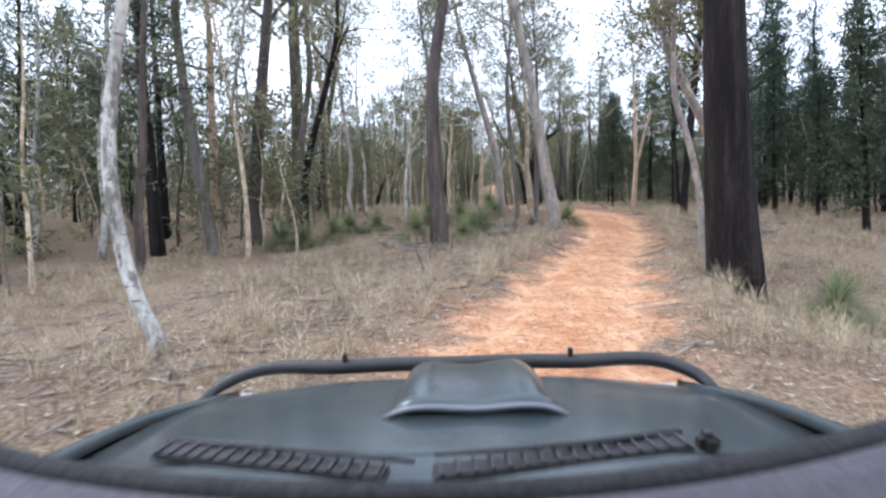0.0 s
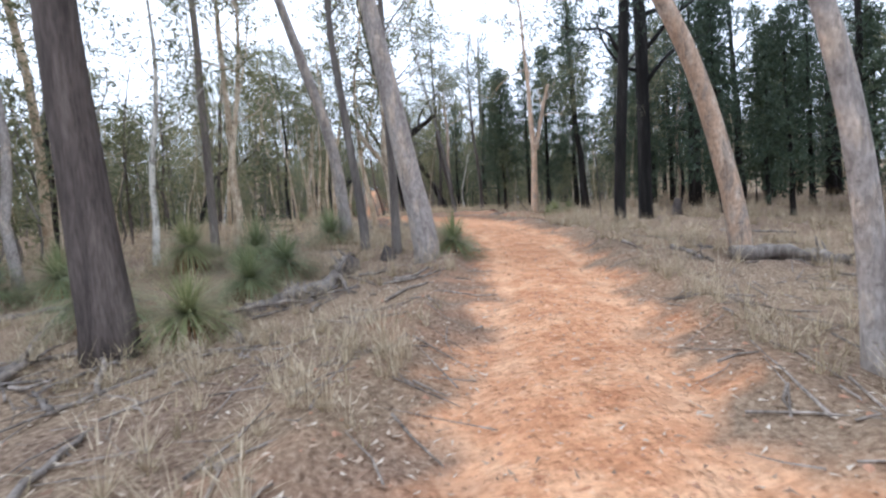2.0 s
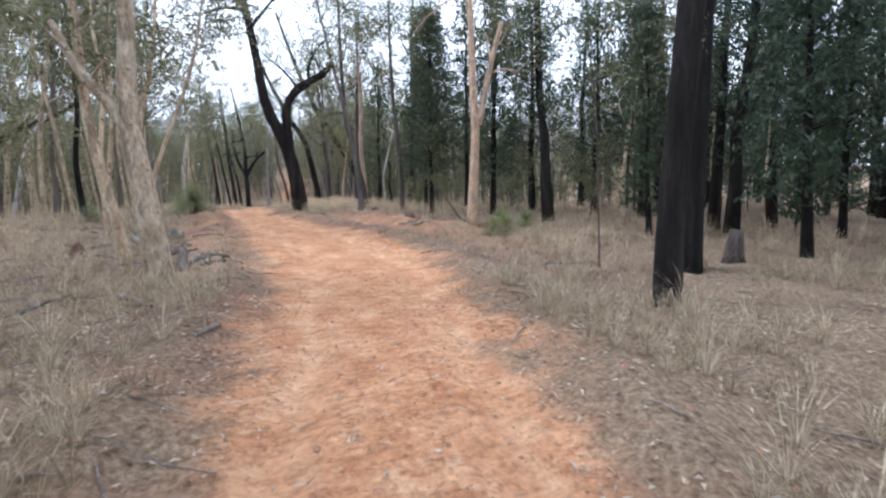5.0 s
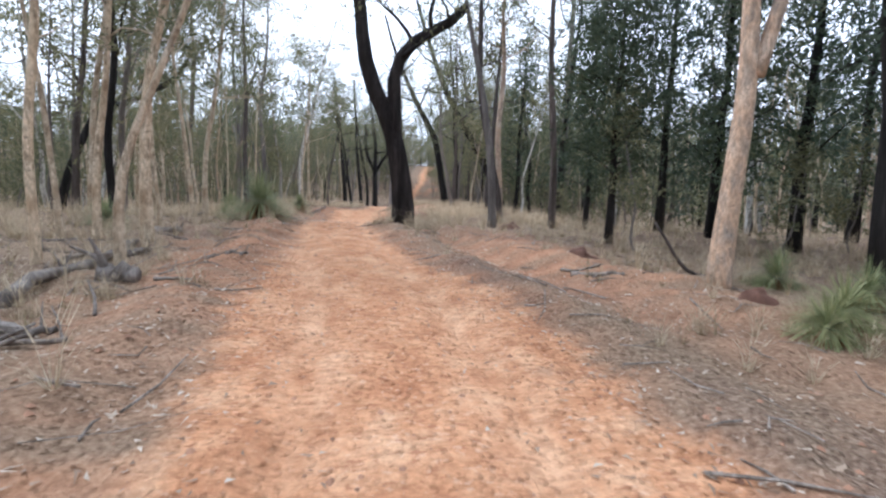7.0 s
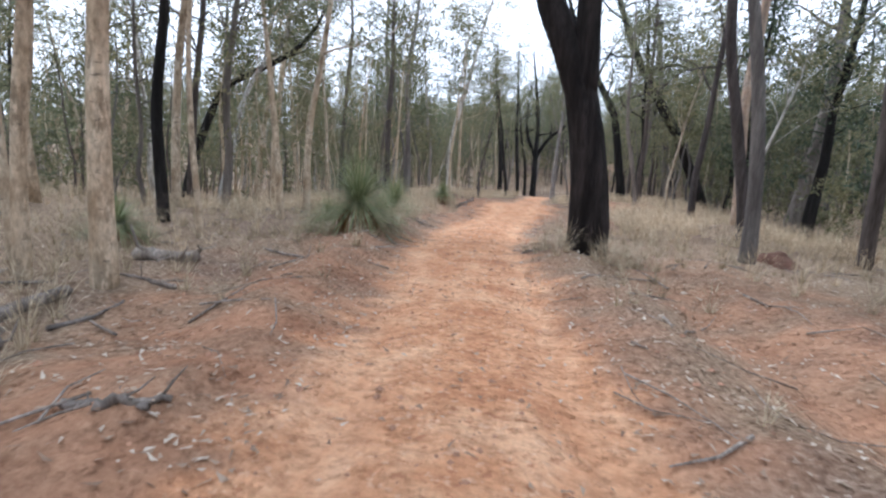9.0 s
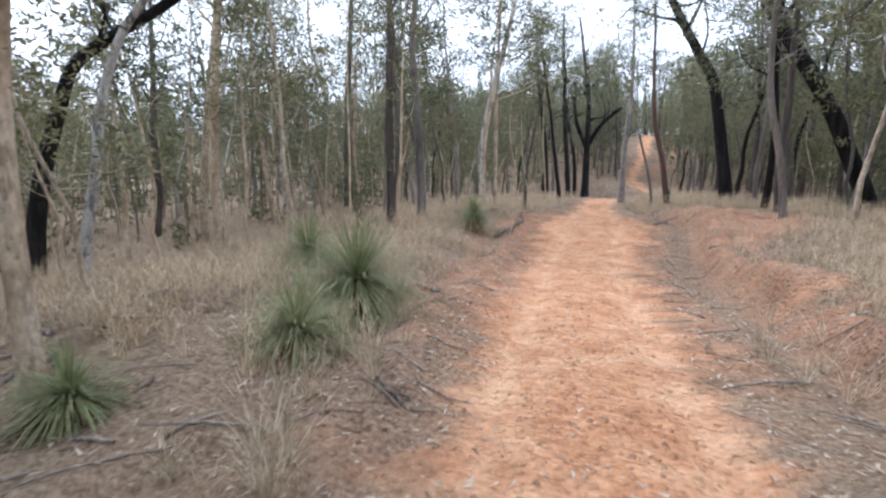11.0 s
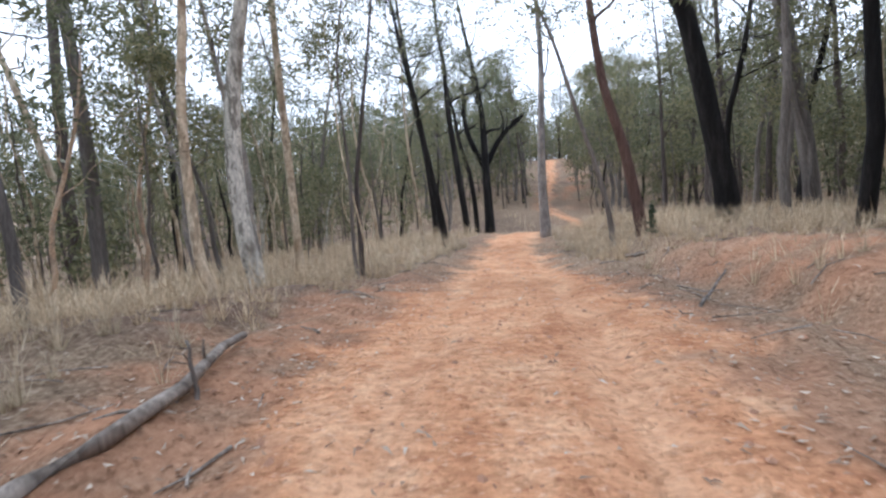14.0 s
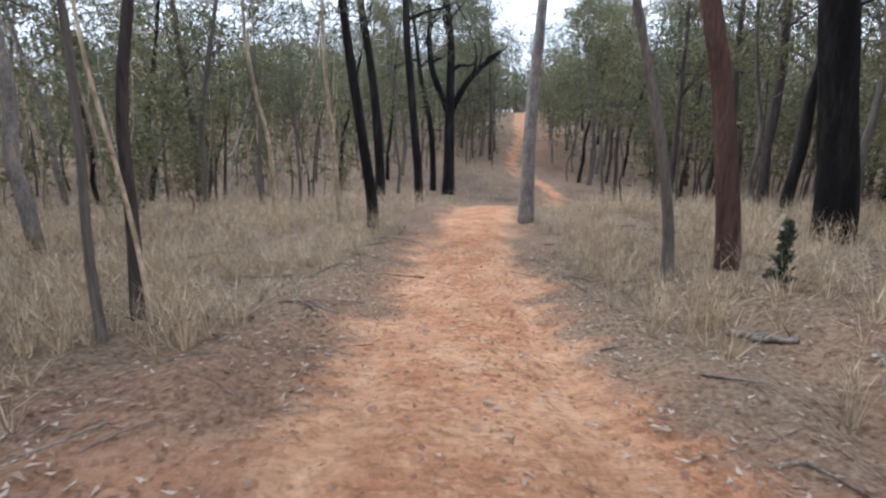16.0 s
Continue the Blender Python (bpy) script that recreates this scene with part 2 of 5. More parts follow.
def earth():
    mat, tree, bsdf = shader("red_earth", 0.95, 0.1)
    at = place(tree)
    big, mid, fine = clouds(tree, at, 0.35, 4), clouds(tree, at, 2.2, 6, 0.65), clouds(tree, at, 22, 6, 0.7)
    dirt = ramp(tree, mid, ((0.3, (0.42, 0.19, 0.095)), (0.5, (0.59, 0.31, 0.165)), (0.68, (0.7, 0.43, 0.255))))
    dirt = mix(tree, 0.55, dirt, ramp(tree, fine, ((0.3, (0.62, 0.58, 0.55)), (0.62, (1.12, 1.1, 1.08)))), "MULTIPLY")
    bare = ramp(tree, mid, ((0.3, (0.26, 0.13, 0.075)), (0.6, (0.45, 0.25, 0.15))))
    bare = mix(tree, 0.6, bare, ramp(tree, fine, ((0.3, (0.6, 0.55, 0.5)), (0.65, (1.15, 1.15, 1.15)))), "MULTIPLY")
    litter = ramp(tree, fine, ((0.3, (0.055, 0.035, 0.026)), (0.48, (0.16, 0.105, 0.076)), (0.7, (0.36, 0.28, 0.22))))
    straw = ramp(tree, fine, ((0.28, (0.1, 0.065, 0.044)), (0.48, (0.23, 0.165, 0.11)), (0.72, (0.42, 0.33, 0.23))))
    under = mix(tree, ramp(tree, big, ((0.34, (0, 0, 0)), (0.5, (1, 1, 1)))), litter, straw)
    col = mix(tree, attribute(tree, "bare"), under, bare)
    pressed = ramp(tree, mid, ((0.3, (0.54, 0.29, 0.155)), (0.6, (0.72, 0.44, 0.265))))
    strip = ramp(tree, clouds(tree, place(tree, (1, 0.25, 1)), 5, 5), ((0.35, (0, 0, 0)), (0.65, (1, 1, 1))))
    dirt = mix(tree, mix(tree, 1.0, attribute(tree, "pressed"), strip, "MULTIPLY"), dirt, pressed)
    dirt = mix(tree, 0.45, dirt, ramp(tree, clouds(tree, place(tree, (1, 2.2, 1)), 7, 6, 0.7), ((0.38, (0.5, 0.44, 0.4)), (0.55, (1.1, 1.1, 1.1)))), "MULTIPLY")
    chips = ramp(tree, clouds(tree, place(tree, (1, 1.3, 1)), 15, 4, 0.55), ((0.58, (0, 0, 0)), (0.66, (0.45, 0.45, 0.45))))
    lane = ramp(tree, attribute(tree, "pressed"), ((0.2, (1, 1, 1)), (0.9, (0.25, 0.25, 0.25))))
    dirt = mix(tree, mix(tree, 1.0, chips, lane, "MULTIPLY"), dirt, (0.72, 0.5, 0.35))
    pits = ramp(tree, clouds(tree, place(tree, (1, 1.6, 1)), 11, 4, 0.6), ((0.36, (0.75, 0.75, 0.75)), (0.42, (0, 0, 0))))
    dirt = mix(tree, mix(tree, 1.0, pits, lane, "MULTIPLY"), dirt, (0.36, 0.16, 0.085))
    col = mix(tree, attribute(tree, "worn"), col, dirt)
    tree.links.new(col, bsdf.inputs["Base Color"])
    stones = tree.nodes.new("ShaderNodeTexVoronoi")
    stones.inputs["Scale"].default_value = 13.0
    tree.links.new(at, stones.inputs["Vector"])
    lumps = ramp(tree, stones.outputs["Distance"], ((0.1, (1, 1, 1)), (0.5, (0, 0, 0))))
    bump(tree, bsdf, mix(tree, 0.35, mix(tree, 0.5, mid, fine), lumps), 1.0, 0.1)
    return mat


EARTH = earth()


def plain(name, col, vary=0.2, scale=8.0, rough=0.8, strength=0.3):
    mat, tree, bsdf = shader(name, rough, 0.3)
    at = place(tree)
    n, f = clouds(tree, at, scale), clouds(tree, at, scale * 7)
    c = ramp(tree, n, ((0.3, tuple(v * (1 - vary) for v in col)), (0.7, tuple(min(1, v * (1 + vary)) for v in col))))
    tree.links.new(c, bsdf.inputs["Base Color"])
    bump(tree, bsdf, f, strength, 0.01)
    return mat


STONE = plain("red_clod", (0.34, 0.19, 0.12), 0.35, 6, 0.95, 0.6)
MOUND = plain("termite_earth", (0.11, 0.055, 0.037), 0.35, 5, 0.95, 0.8)

# ---- helpers for meshes ----
def mesh_of(name, verts, faces, mats, smooth=False):
    me = bpy.data.meshes.new(name)
    me.from_pydata([tuple(v) for v in verts], [], faces)
    for m in mats if isinstance(mats, (list, tuple)) else [mats]:
        me.materials.append(m)
    if smooth:
        me.polygons.foreach_set("use_smooth", [True] * len(me.polygons))
    me.update()
    return me


def pieces_mesh(name, corners, mat):
    """One mesh of loose flat pieces; corners is an array (pieces, corners, 3)."""
    n, k = corners.shape[:2]
    me = bpy.data.meshes.new(name)
    me.vertices.add(n * k)
    me.vertices.foreach_set("co", np.ascontiguousarray(corners, np.float32).ravel())
    me.loops.add(n * k)
    me.loops.foreach_set("vertex_index", np.arange(n * k, dtype=np.int32))
    me.polygons.add(n)
    me.polygons.foreach_set("loop_start", np.arange(0, n * k, k, dtype=np.int32))
    me.materials.append(mat)
    me.update(calc_edges=True)
    me.validate()
    return me


def part(name, me, parent, label=""):
    ob = new(name, me)
    ob.parent = parent
    if label:
        tagged(ob, label)
    return ob


def unit(v):
    return v / (np.linalg.norm(v, axis=-1, keepdims=True) + 1e-9)


def smooth_line(pts, n):
    """n points on a soft curve through pts."""
    pts = np.asarray(pts, float)
    s = np.concatenate([[0], np.cumsum(np.linalg.norm(np.diff(pts, axis=0), axis=1))])
    u = np.linspace(0, s[-1], n)
    if len(pts) < 3:
        return np.stack([np.interp(u, s, pts[:, k]) for k in range(3)], 1)
    return np.stack([glide(u, s, pts[:, k]) for k in range(3)], 1)


def tube(line, radii, sides, verts, faces, rng, rough=0.0, flare=0.0):
    """Adds a round, slightly uneven stem along line to verts and faces."""
    line = np.asarray(line, float)
    n, first = len(line), len(verts)
    ahead = unit(np.gradient(line, axis=0))
    side = unit(np.cross(ahead, (0.3, 0.95, 0.1)))
    other = np.cross(ahead, side)
    a = np.arange(sides) * 2 * math.pi / sides
    lobes = 1 + rough * rng.uniform(-1, 1, sides)
    for i in range(n):
        k = lobes * (1 + 0.6 * rough * rng.uniform(-1, 1, sides))
        if flare and i < 3:
            k = k * (1 + flare * (1 - i / 3) ** 2 * (0.7 + 0.6 * rng.rand(sides)))
        r = radii[i] * k
        verts.extend(line[i] + side[i] * (np.cos(a) * r)[:, None] + other[i] * (np.sin(a) * r)[:, None])
    for i in range(n - 1):
        for j in range(sides):
            p, q = first + i * sides + j, first + i * sides + (j + 1) % sides
            faces.append((p, q, q + sides, p + sides))
    faces.append(tuple(first + (n - 1) * sides + j for j in range(sides)))
    faces.append(tuple(first + j for j in reversed(range(sides))))


def leaves(centres, rng, size, per, spread, droop=0.6, wide=0.32, flat=0.8):
    """Loose leaves in clumps round the centres, as corners (n, 3, 3)."""
    c = np.repeat(np.asarray(centres, float), 3, axis=0)
    c = c + rng.normal(0, 1, c.shape) * (spread * np.array((1, 1, flat)))
    c = np.repeat(c, max(1, per // 3), axis=0)
    n = len(c)
    off = rng.normal(0, 1, (n, 3)) * (0.42 * spread * np.array((1.2, 1.2, 0.75)))
    way = unit(rng.normal(0, 1, (n, 3)) * (1, 1, 0.7) + (0, 0, -droop))
    cross = unit(np.cross(way, rng.normal(0, 1, (n, 3))))
    ln = size * rng.uniform(0.6, 1.3, (n, 1))
    m = c + off
    return np.stack([m + way * ln / 2, m + cross * ln * wide / 2 - way * ln * 0.35, m - cross * ln * wide / 2 - way * ln * 0.5], 1)


def limbs(line, radii, start, count, reach, rng, verts, faces, rise=0.8, subs=3, bend=0.38):
    """Crooked limbs from a stem's upper part; gives back the ends of their twigs."""
    tips = []
    n = len(line)
    for k in range(count):
        i = int(np.clip(start + (n - 1 - start) * (k + rng.rand()) / count, start, n - 2))
        turn = k * 2.4 + rng.uniform(-0.6, 0.6)
        way = unit(np.array((math.cos(turn), math.sin(turn), rise * rng.uniform(0.5, 1.4))))
        ln = reach * rng.uniform(0.6, 1.15) * (1 - 0.35 * (i - start) / max(1, n - 1 - start))
        pts = [line[i]]
        for s in range(4):
            way = unit(way + rng.normal(0, bend, 3) + (0, 0, 0.12))
            pts.append(pts[-1] + way * ln / 4)
        curve = smooth_line(pts, 6)
        r = radii[i] * rng.uniform(0.35, 0.55)
        tube(curve, np.linspace(r, r * 0.25, 6), 5 if r > 0.05 else 3, verts, faces, rng, 0.08)
        tips.append(curve[-1])
        for s in range(subs):
            j = rng.randint(2, 6)
            w = unit(way + rng.normal(0, 0.75, 3))
            e = curve[j] + w * ln * rng.uniform(0.25, 0.5)
            mid = (curve[j] + e) / 2 + rng.normal(0, 0.06, 3) * ln
            tube(np.array((curve[j], mid, e)), (r * 0.4, r * 0.25, r * 0.1), 3, verts, faces, rng)
            tips.append(e)
            if s % 2:
                tips.append(mid)
    return tips


LABELS = {
    "dark": "massive ironbark tree with nearly black furrowed trunk",
    "white": "tall gum tree with smooth chalk-white bark and sparse olive crown",
    "pale": "slender gum tree with cream bark and thin olive crown",
    "salmon": "leaning gum tree with salmon and grey patched smooth bark",
    "smooth": "gum tree with smooth dull grey bark in the dry grass",
    "grey": "eucalypt with rough grey-brown bark and thin olive crown",
    "iron": "ironbark tree with dark deeply furrowed bark",
    "black": "fire-blackened eucalypt with charred trunk and olive crown",
    "redbark": "eucalypt with stringy red-brown bark beside the track",
}


def gum_tree(kind, x, y, r0, r1, bends, height, seed, start=None, forks=(), count=11, sides=12, per=66, leaf=0.148, label="", bare=False, foliage=None, name=""):
    """A eucalypt: a stem from the ground through the bends (offsets from its base) to its height, limbs, and a crown of drooping leaves."""
    rng = np.random.RandomState(seed)
    z = float(ground_height(x, y))
    thing = new(name or ("gum_tree" if kind in ("white", "pale", "salmon", "smooth") else "eucalypt_tree"))
    thing.location = (x, y, z)
    tagged(thing, label or LABELS[kind], "tree")
    pts = [np.array((0, 0, -0.25)), np.array((0, 0, 0.0))] + [np.array(b, float) for b in bends]
    way = unit(pts[-1] - pts[-2])
    top = pts[-1][2]
    for s in range(3):
        if height > top + 0.5:
            way = unit(way + (0, 0, 0.35) + rng.normal(0, 0.1, 3))
            pts.append(pts[-1] + way * (height - top) / 3)
    line = smooth_line(pts, 26 if sides > 8 else 14)
    zz = np.maximum(line[:, 2], 0)
    radii = np.interp(zz, [0, max(top, 0.1), height], [r0, r1, r1 * 0.3])
    verts, faces = [], []
    tube(line, radii, sides, verts, faces, rng, {"iron": 0.07, "black": 0.06, "grey": 0.05, "redbark": 0.06, "dark": 0.07}.get(kind, 0.025), 0.14)
    first = int(np.searchsorted(line[:, 2], start if start is not None else max(top * 0.98, height * 0.42)))
    first = min(first, len(line) - 4)
    tips = []
    for fork in forks:
        fx, fr0, fr1 = fork[0], fork[1], fork[2]
        curve = smooth_line(fx, 9)
        tube(curve, np.linspace(fr0, fr1, 9), 9, verts, faces, rng, 0.05)
        tips += limbs(curve, np.linspace(fr0, fr1, 9), 4, 4, height * 0.16, rng, verts, faces)
    tips += limbs(line, radii, first, count, height * 0.24, rng, verts, faces)
    part("trunk", mesh_of("trunk", verts, faces, BARK[kind], True), thing)
    if not bare:
        part("crown", pieces_mesh("crown", leaves(tips, rng, leaf, per, height * 0.024 + 0.1), foliage or GUM_LEAF), thing)
    return thing


def cypress(x, y, r0, height, width, seed, low=0.12, label="", tufts=300, top=1.0, leaf=0.17):
    """A cypress pine: one straight stem and a dense dark pointed crown of short upswept sprays."""
    rng = np.random.RandomState(seed)
    z = float(ground_height(x, y))
    thing = new("cypress_pine")
    thing.location = (x, y, z)
    tagged(thing, label or "dark green cypress pine with a straight thin dark trunk", "tree")
    line = np.array([(0.3 * r0 * rng.randn() * (i > 1), 0.3 * r0 * rng.randn() * (i > 1), -0.2 + (height + 0.2) * i / 9) for i in range(10)])
    verts, faces = [], []
    tube(line, np.linspace(r0, r0 * 0.12, 10), 9, verts, faces, rng, 0.05, 0.25)
    tips = []
    for k in range(int(tufts / 9)):
        f = low + (1 - low) * ((k + rng.rand()) * 9 / tufts)
        zt = height * f
        reach = width * (1 - f) ** 0.7 * min(1, (f - low) / 0.1 + 0.45) * rng.uniform(0.65, 1.1)
        turn = k * 2.4 + rng.uniform(-0.5, 0.5)
        a = np.array((0, 0, zt))
        e = a + np.array((math.cos(turn) * reach, math.sin(turn) * reach, reach * rng.uniform(0.1, 0.7) * top))
        tube(np.array((a, (a + e) / 2 + (0, 0, 0.1 * reach), e)), (r0 * 0.16, r0 * 0.12, r0 * 0.05), 3, verts, faces, rng)
        for s in range(9):
            tips.append(a + (e - a) * rng.uniform(0.25, 1.0) + rng.normal(0, 0.07, 3) * width)
    part("trunk", mesh_of("trunk", verts, faces, BARK["black"], True), thing)
    part("crown", pieces_mesh("crown", leaves(tips, rng, leaf, 18, 0.07 * width + 0.24 * leaf, -1.1, 0.3, 1.0), PINE_LEAF), thing)
    return thing


def blades(roots, rng, length, per, lean, wide, nod=0.5):
    """Bent blades in tufts at the roots: two joined pieces each, as corners (n, 3, 3)."""
    c = np.repeat(np.asarray(roots, float), per, axis=0)
    ln = np.repeat(np.asarray(length, float), per)[:, None] * rng.uniform(0.5, 1.15, (len(c), 1))
    n = len(c)
    a = rng.uniform(0, 2 * math.pi, n)
    out = np.stack([np.cos(a), np.sin(a), 0 * a], 1)
    tilt = np.abs(rng.normal(0, lean, (n, 1)))
    way = unit(out * tilt + (0, 0, 1))
    mid = c + out * 0.03 + way * ln * 0.6
    tip = mid + unit(way + out * nod * rng.uniform(0.3, 1.5, (n, 1)) - (0, 0, 0.15)) * ln * 0.45
    side = np.stack([-np.sin(a), np.cos(a), 0 * a], 1) * wide * rng.uniform(0.7, 1.3, (n, 1))
    foot = c + out * 0.03
    lower = np.stack([foot - side, foot + side, mid + side], 1)
    upper = np.stack([mid + side, mid - side, tip], 1)
    return np.stack([lower, upper], 1).reshape(-1, 3, 3)


def grass_tree(x, y, size, seed, stem=0.25, skirt=True, label=""):
    """A grass tree: a short shaggy stem with a skirt of dead leaves and a fountain of thin green blades."""
    rng = np.random.RandomState(seed)
    thing = new("grass_tree")
    thing.location = (x, y, float(ground_height(x, y)))
    tagged(thing, label or "grass tree with a fountain of thin green blades", "grass tree")
    verts, faces = [], []
    tube(np.array([(0, 0, -0.1), (0, 0, stem * 0.5), (0.01, 0, stem)]), (0.11, 0.1, 0.08), 9, verts, faces, rng, 0.12)
    part("stem", mesh_of("stem", verts, faces, BARK["black"], True), thing)
    heart = np.array((0, 0, stem))
    n = int(760 * min(1.3, size))
    a, e = rng.uniform(0, 2 * math.pi, n), np.arccos(rng.uniform(-0.35, 1, n))
    way = np.stack([np.cos(a) * np.sin(e), np.sin(a) * np.sin(e), np.cos(e)], 1)
    ln = size * rng.uniform(0.7, 1.1, (n, 1))
    flat = np.stack([-np.sin(a), np.cos(a), 0 * a], 1) * 0.0058
    drop = (0.35 + np.sin(e)[:, None]) * np.array((0, 0, -0.6)) * ln
    p = [heart + way * ln * f + drop * (0.5 * f**2.2) for f in (0.04, 0.4, 0.72, 1.0)]
    segs = [np.stack([p[i] - flat * w0, p[i] + flat * w0, p[i + 1] + flat * w1, p[i + 1] - flat * w1], 1)
            for i, w0, w1 in ((0, 1, 1), (1, 1, 0.8), (2, 0.8, 0.2))]
    part("foliage", pieces_mesh("foliage", np.stack(segs, 1).reshape(-1, 4, 3), GREEN_BLADE), thing)
    if skirt:
        m = 160
        a = rng.uniform(0, 2 * math.pi, m)
        out = np.stack([np.cos(a), np.sin(a), 0 * a], 1)
        ln = size * rng.uniform(0.35, 0.6, (m, 1))
        t0 = heart + out * 0.05
        t1 = t0 + out * ln * 0.45 - np.array((0, 0, 1)) * stem * 0.5
        t2 = t1 + out * ln * 0.12 - np.array((0, 0, 1)) * np.minimum(ln, stem * 0.6)
        flat = np.stack([-np.sin(a), np.cos(a), 0 * a], 1) * 0.008
        segs = [np.stack([u - flat, u + flat, v + flat, v - flat], 1) for u, v in ((t0, t1), (t1, t2))]
        part("skirt", pieces_mesh("skirt", np.stack(segs, 1).reshape(-1, 4, 3), SKIRT), thing, "hanging dead brown leaves")
    return thing


def fallen(name, pts, r0, r1, seed, label, kind="dead", twigs=3):
    """A log or stick along places (x, y, height over the ground), with broken side twigs."""
    rng = np.random.RandomState(seed)
    line = smooth_line([(x, y, float(ground_height(x, y)) + h) for x, y, h in pts], 9)
    base = line[0].copy()
    verts, faces = [], []
    line = line - base
    line[1:-1] += rng.normal(0, 0.25, (7, 3)) * r0
    tube(line, np.linspace(r0, r1, 9), 9 if r0 > 0.04 else 6, verts, faces, rng, 0.1)
    for k in range(twigs):
        i = rng.randint(2, 8)
        w = unit(rng.normal(0, 1, 3) + (0, 0, 0.5))
        ln = rng.uniform(1.5, 4) * r0 + 0.08
        tube(np.array((line[i], line[i] + w * ln * 0.5, line[i] + unit(w + rng.normal(0, 0.3, 3)) * ln)), (r1 * 0.5, r1 * 0.35, r1 * 0.15), 5, verts, faces, rng)
    ob = new(name, mesh_of(name, verts, faces, BARK[kind], True))
    ob.location = base
    return tagged(ob, label, "log" if r0 > 0.05 else "stick")


# ---- the ground, one sheet to the horizon ----
def spread(lo, hi, fine, out, steps):
    grow = np.cumsum(np.linspace(0.6, 2, steps) ** 3)
    grow = grow / grow[-1] * out
    return np.concatenate([lo - grow[::-1], np.arange(lo, hi, fine), hi + grow])


gx = np.concatenate([spread(-14, -3, 0.5, 900, 16), np.arange(-3, 13, 0.14), spread(13, 34, 0.8, 900, 16)[16:]])
gx = np.unique(gx.round(3))
gy = np.unique(np.concatenate([spread(-6, 0, 0.5, 120, 6), np.arange(0, 62, 0.15), spread(62, 135, 0.5, 1500, 18)[18:]]).round(3))
XX, YY = np.meshgrid(gx, gy)
ZZ = ground_height(XX, YY)
D, W = across(XX, YY)
ragged = 0.28 * wave(XX, YY, 21, 1.1) + 0.22 * wave(XX, YY, 22, 0.37)
worn = 1 - step(-0.32, 0.16, np.abs(D) - W + ragged)
ends = step(-8, -4, YY) * (1 - step(124, 129, YY))
worn = worn * ends
bare = scraped(XX, YY) * ends
hill = step(82, 95, YY) * step(-1, 1, D) * (1 - step(2, 5, D)) * np.clip(0.4 + 0.6 * wave(XX, YY, 25, 4), 0, 1)
bare = np.maximum(bare, hill) * (1 - 0.85 * np.exp(-((D - W - 0.75 + 0.5 * ragged) / 0.38) ** 2))
nx, ny = len(gx), len(gy)
idx = np.arange(nx * ny).reshape(ny, nx)
faces = np.stack([idx[:-1, :-1], idx[:-1, 1:], idx[1:, 1:], idx[1:, :-1]], -1).reshape(-1, 4)
me = bpy.data.meshes.new("ground")
me.from_pydata(np.stack([XX.ravel(), YY.ravel(), ZZ.ravel()], 1).tolist(), [], faces.tolist())
for key, val in (("worn", worn), ("bare", bare), ("pressed", np.exp(-((np.abs(D) - 0.7) / 0.26) ** 2))):
    me.attributes.new(key, "FLOAT", "POINT").data.foreach_set("value", val.ravel().astype(np.float32))
me.materials.append(EARTH)
me.polygons.foreach_set("use_smooth", [True] * len(me.polygons))
ground = tagged(new("ground", me), "orange dirt track through leaf litter and dry grass", "ground", kind="structure")


# ---- trees that stand by the track ----
gum_tree("white", -2.77, 4.57, 0.075, 0.053, ((-0.22, -0.00, 0.56), (-0.35, -0.00, 1.21), (-0.39, -0.00, 1.85), (-0.27, -0.00, 2.79), (-0.17, -0.00, 3.29),), 8.2, 100)
gum_tree("grey", -7.25, 14.98, 0.179, 0.114, ((-0.30, -0.00, 2.32), (-0.73, -0.00, 5.92), (-0.81, -0.00, 7.76),), 12.0, 101)
gum_tree("iron", -0.15, 14.61, 0.263, 0.184, ((-0.08, 0.01, 1.76), (-0.16, 0.02, 3.67), (-0.15, 0.02, 4.48),), 15.0, 102, sides=20)
gum_tree("smooth", 4.07, 17.86, 0.242, 0.145, ((-0.30, 0.05, 2.04), (-0.60, 0.09, 3.84), (-0.90, 0.14, 5.59),), 14.2, 103, sides=20)
gum_tree("dark", 5.04, 8.36, 0.438, 0.310, ((-0.13, -0.00, 1.95), (-0.24, -0.00, 3.66), (-0.30, -0.00, 4.78),), 16.5, 104, sides=20)
gum_tree("salmon", 9.37, 15.88, 0.185, 0.131, ((-0.32, 0.05, 1.85), (-0.91, 0.14, 3.70), (-1.58, 0.24, 5.07),), 12.2, 105)
gum_tree("smooth", 6.15, 11.46, 0.085, 0.068, ((-0.13, 0.02, 1.62), (-0.44, 0.07, 2.93), (-0.61, 0.09, 3.40),), 8.6, 106)
gum_tree("smooth", 6.31, 11.23, 0.109, 0.087, ((0.04, -0.01, 1.61), (-0.07, 0.01, 3.30),), 9.4, 107)
gum_tree("smooth", 7.07, 12.08, 0.097, 0.078, ((-0.14, 0.02, 1.61), (-0.61, 0.09, 3.25), (-0.82, 0.13, 3.65),), 9.0, 108)
gum_tree("black", 12.5, 22.8, 0.215, 0.18, ((0.04, -0.01, 3.51), (0.01, -0.00, 7.20),), 13.8, 109, foliage=PINE_LEAF, label="tall cypress pine with straight charred black trunk", start=4.0, count=14, per=80, sides=20)
gum_tree("black", 10.56, 21.31, 0.160, 0.143, ((0.25, -0.04, 4.32), (0.42, -0.07, 6.91),), 11.3, 110, foliage=PINE_LEAF, label="tall cypress pine with straight charred black trunk", start=4.0, count=14, per=80)
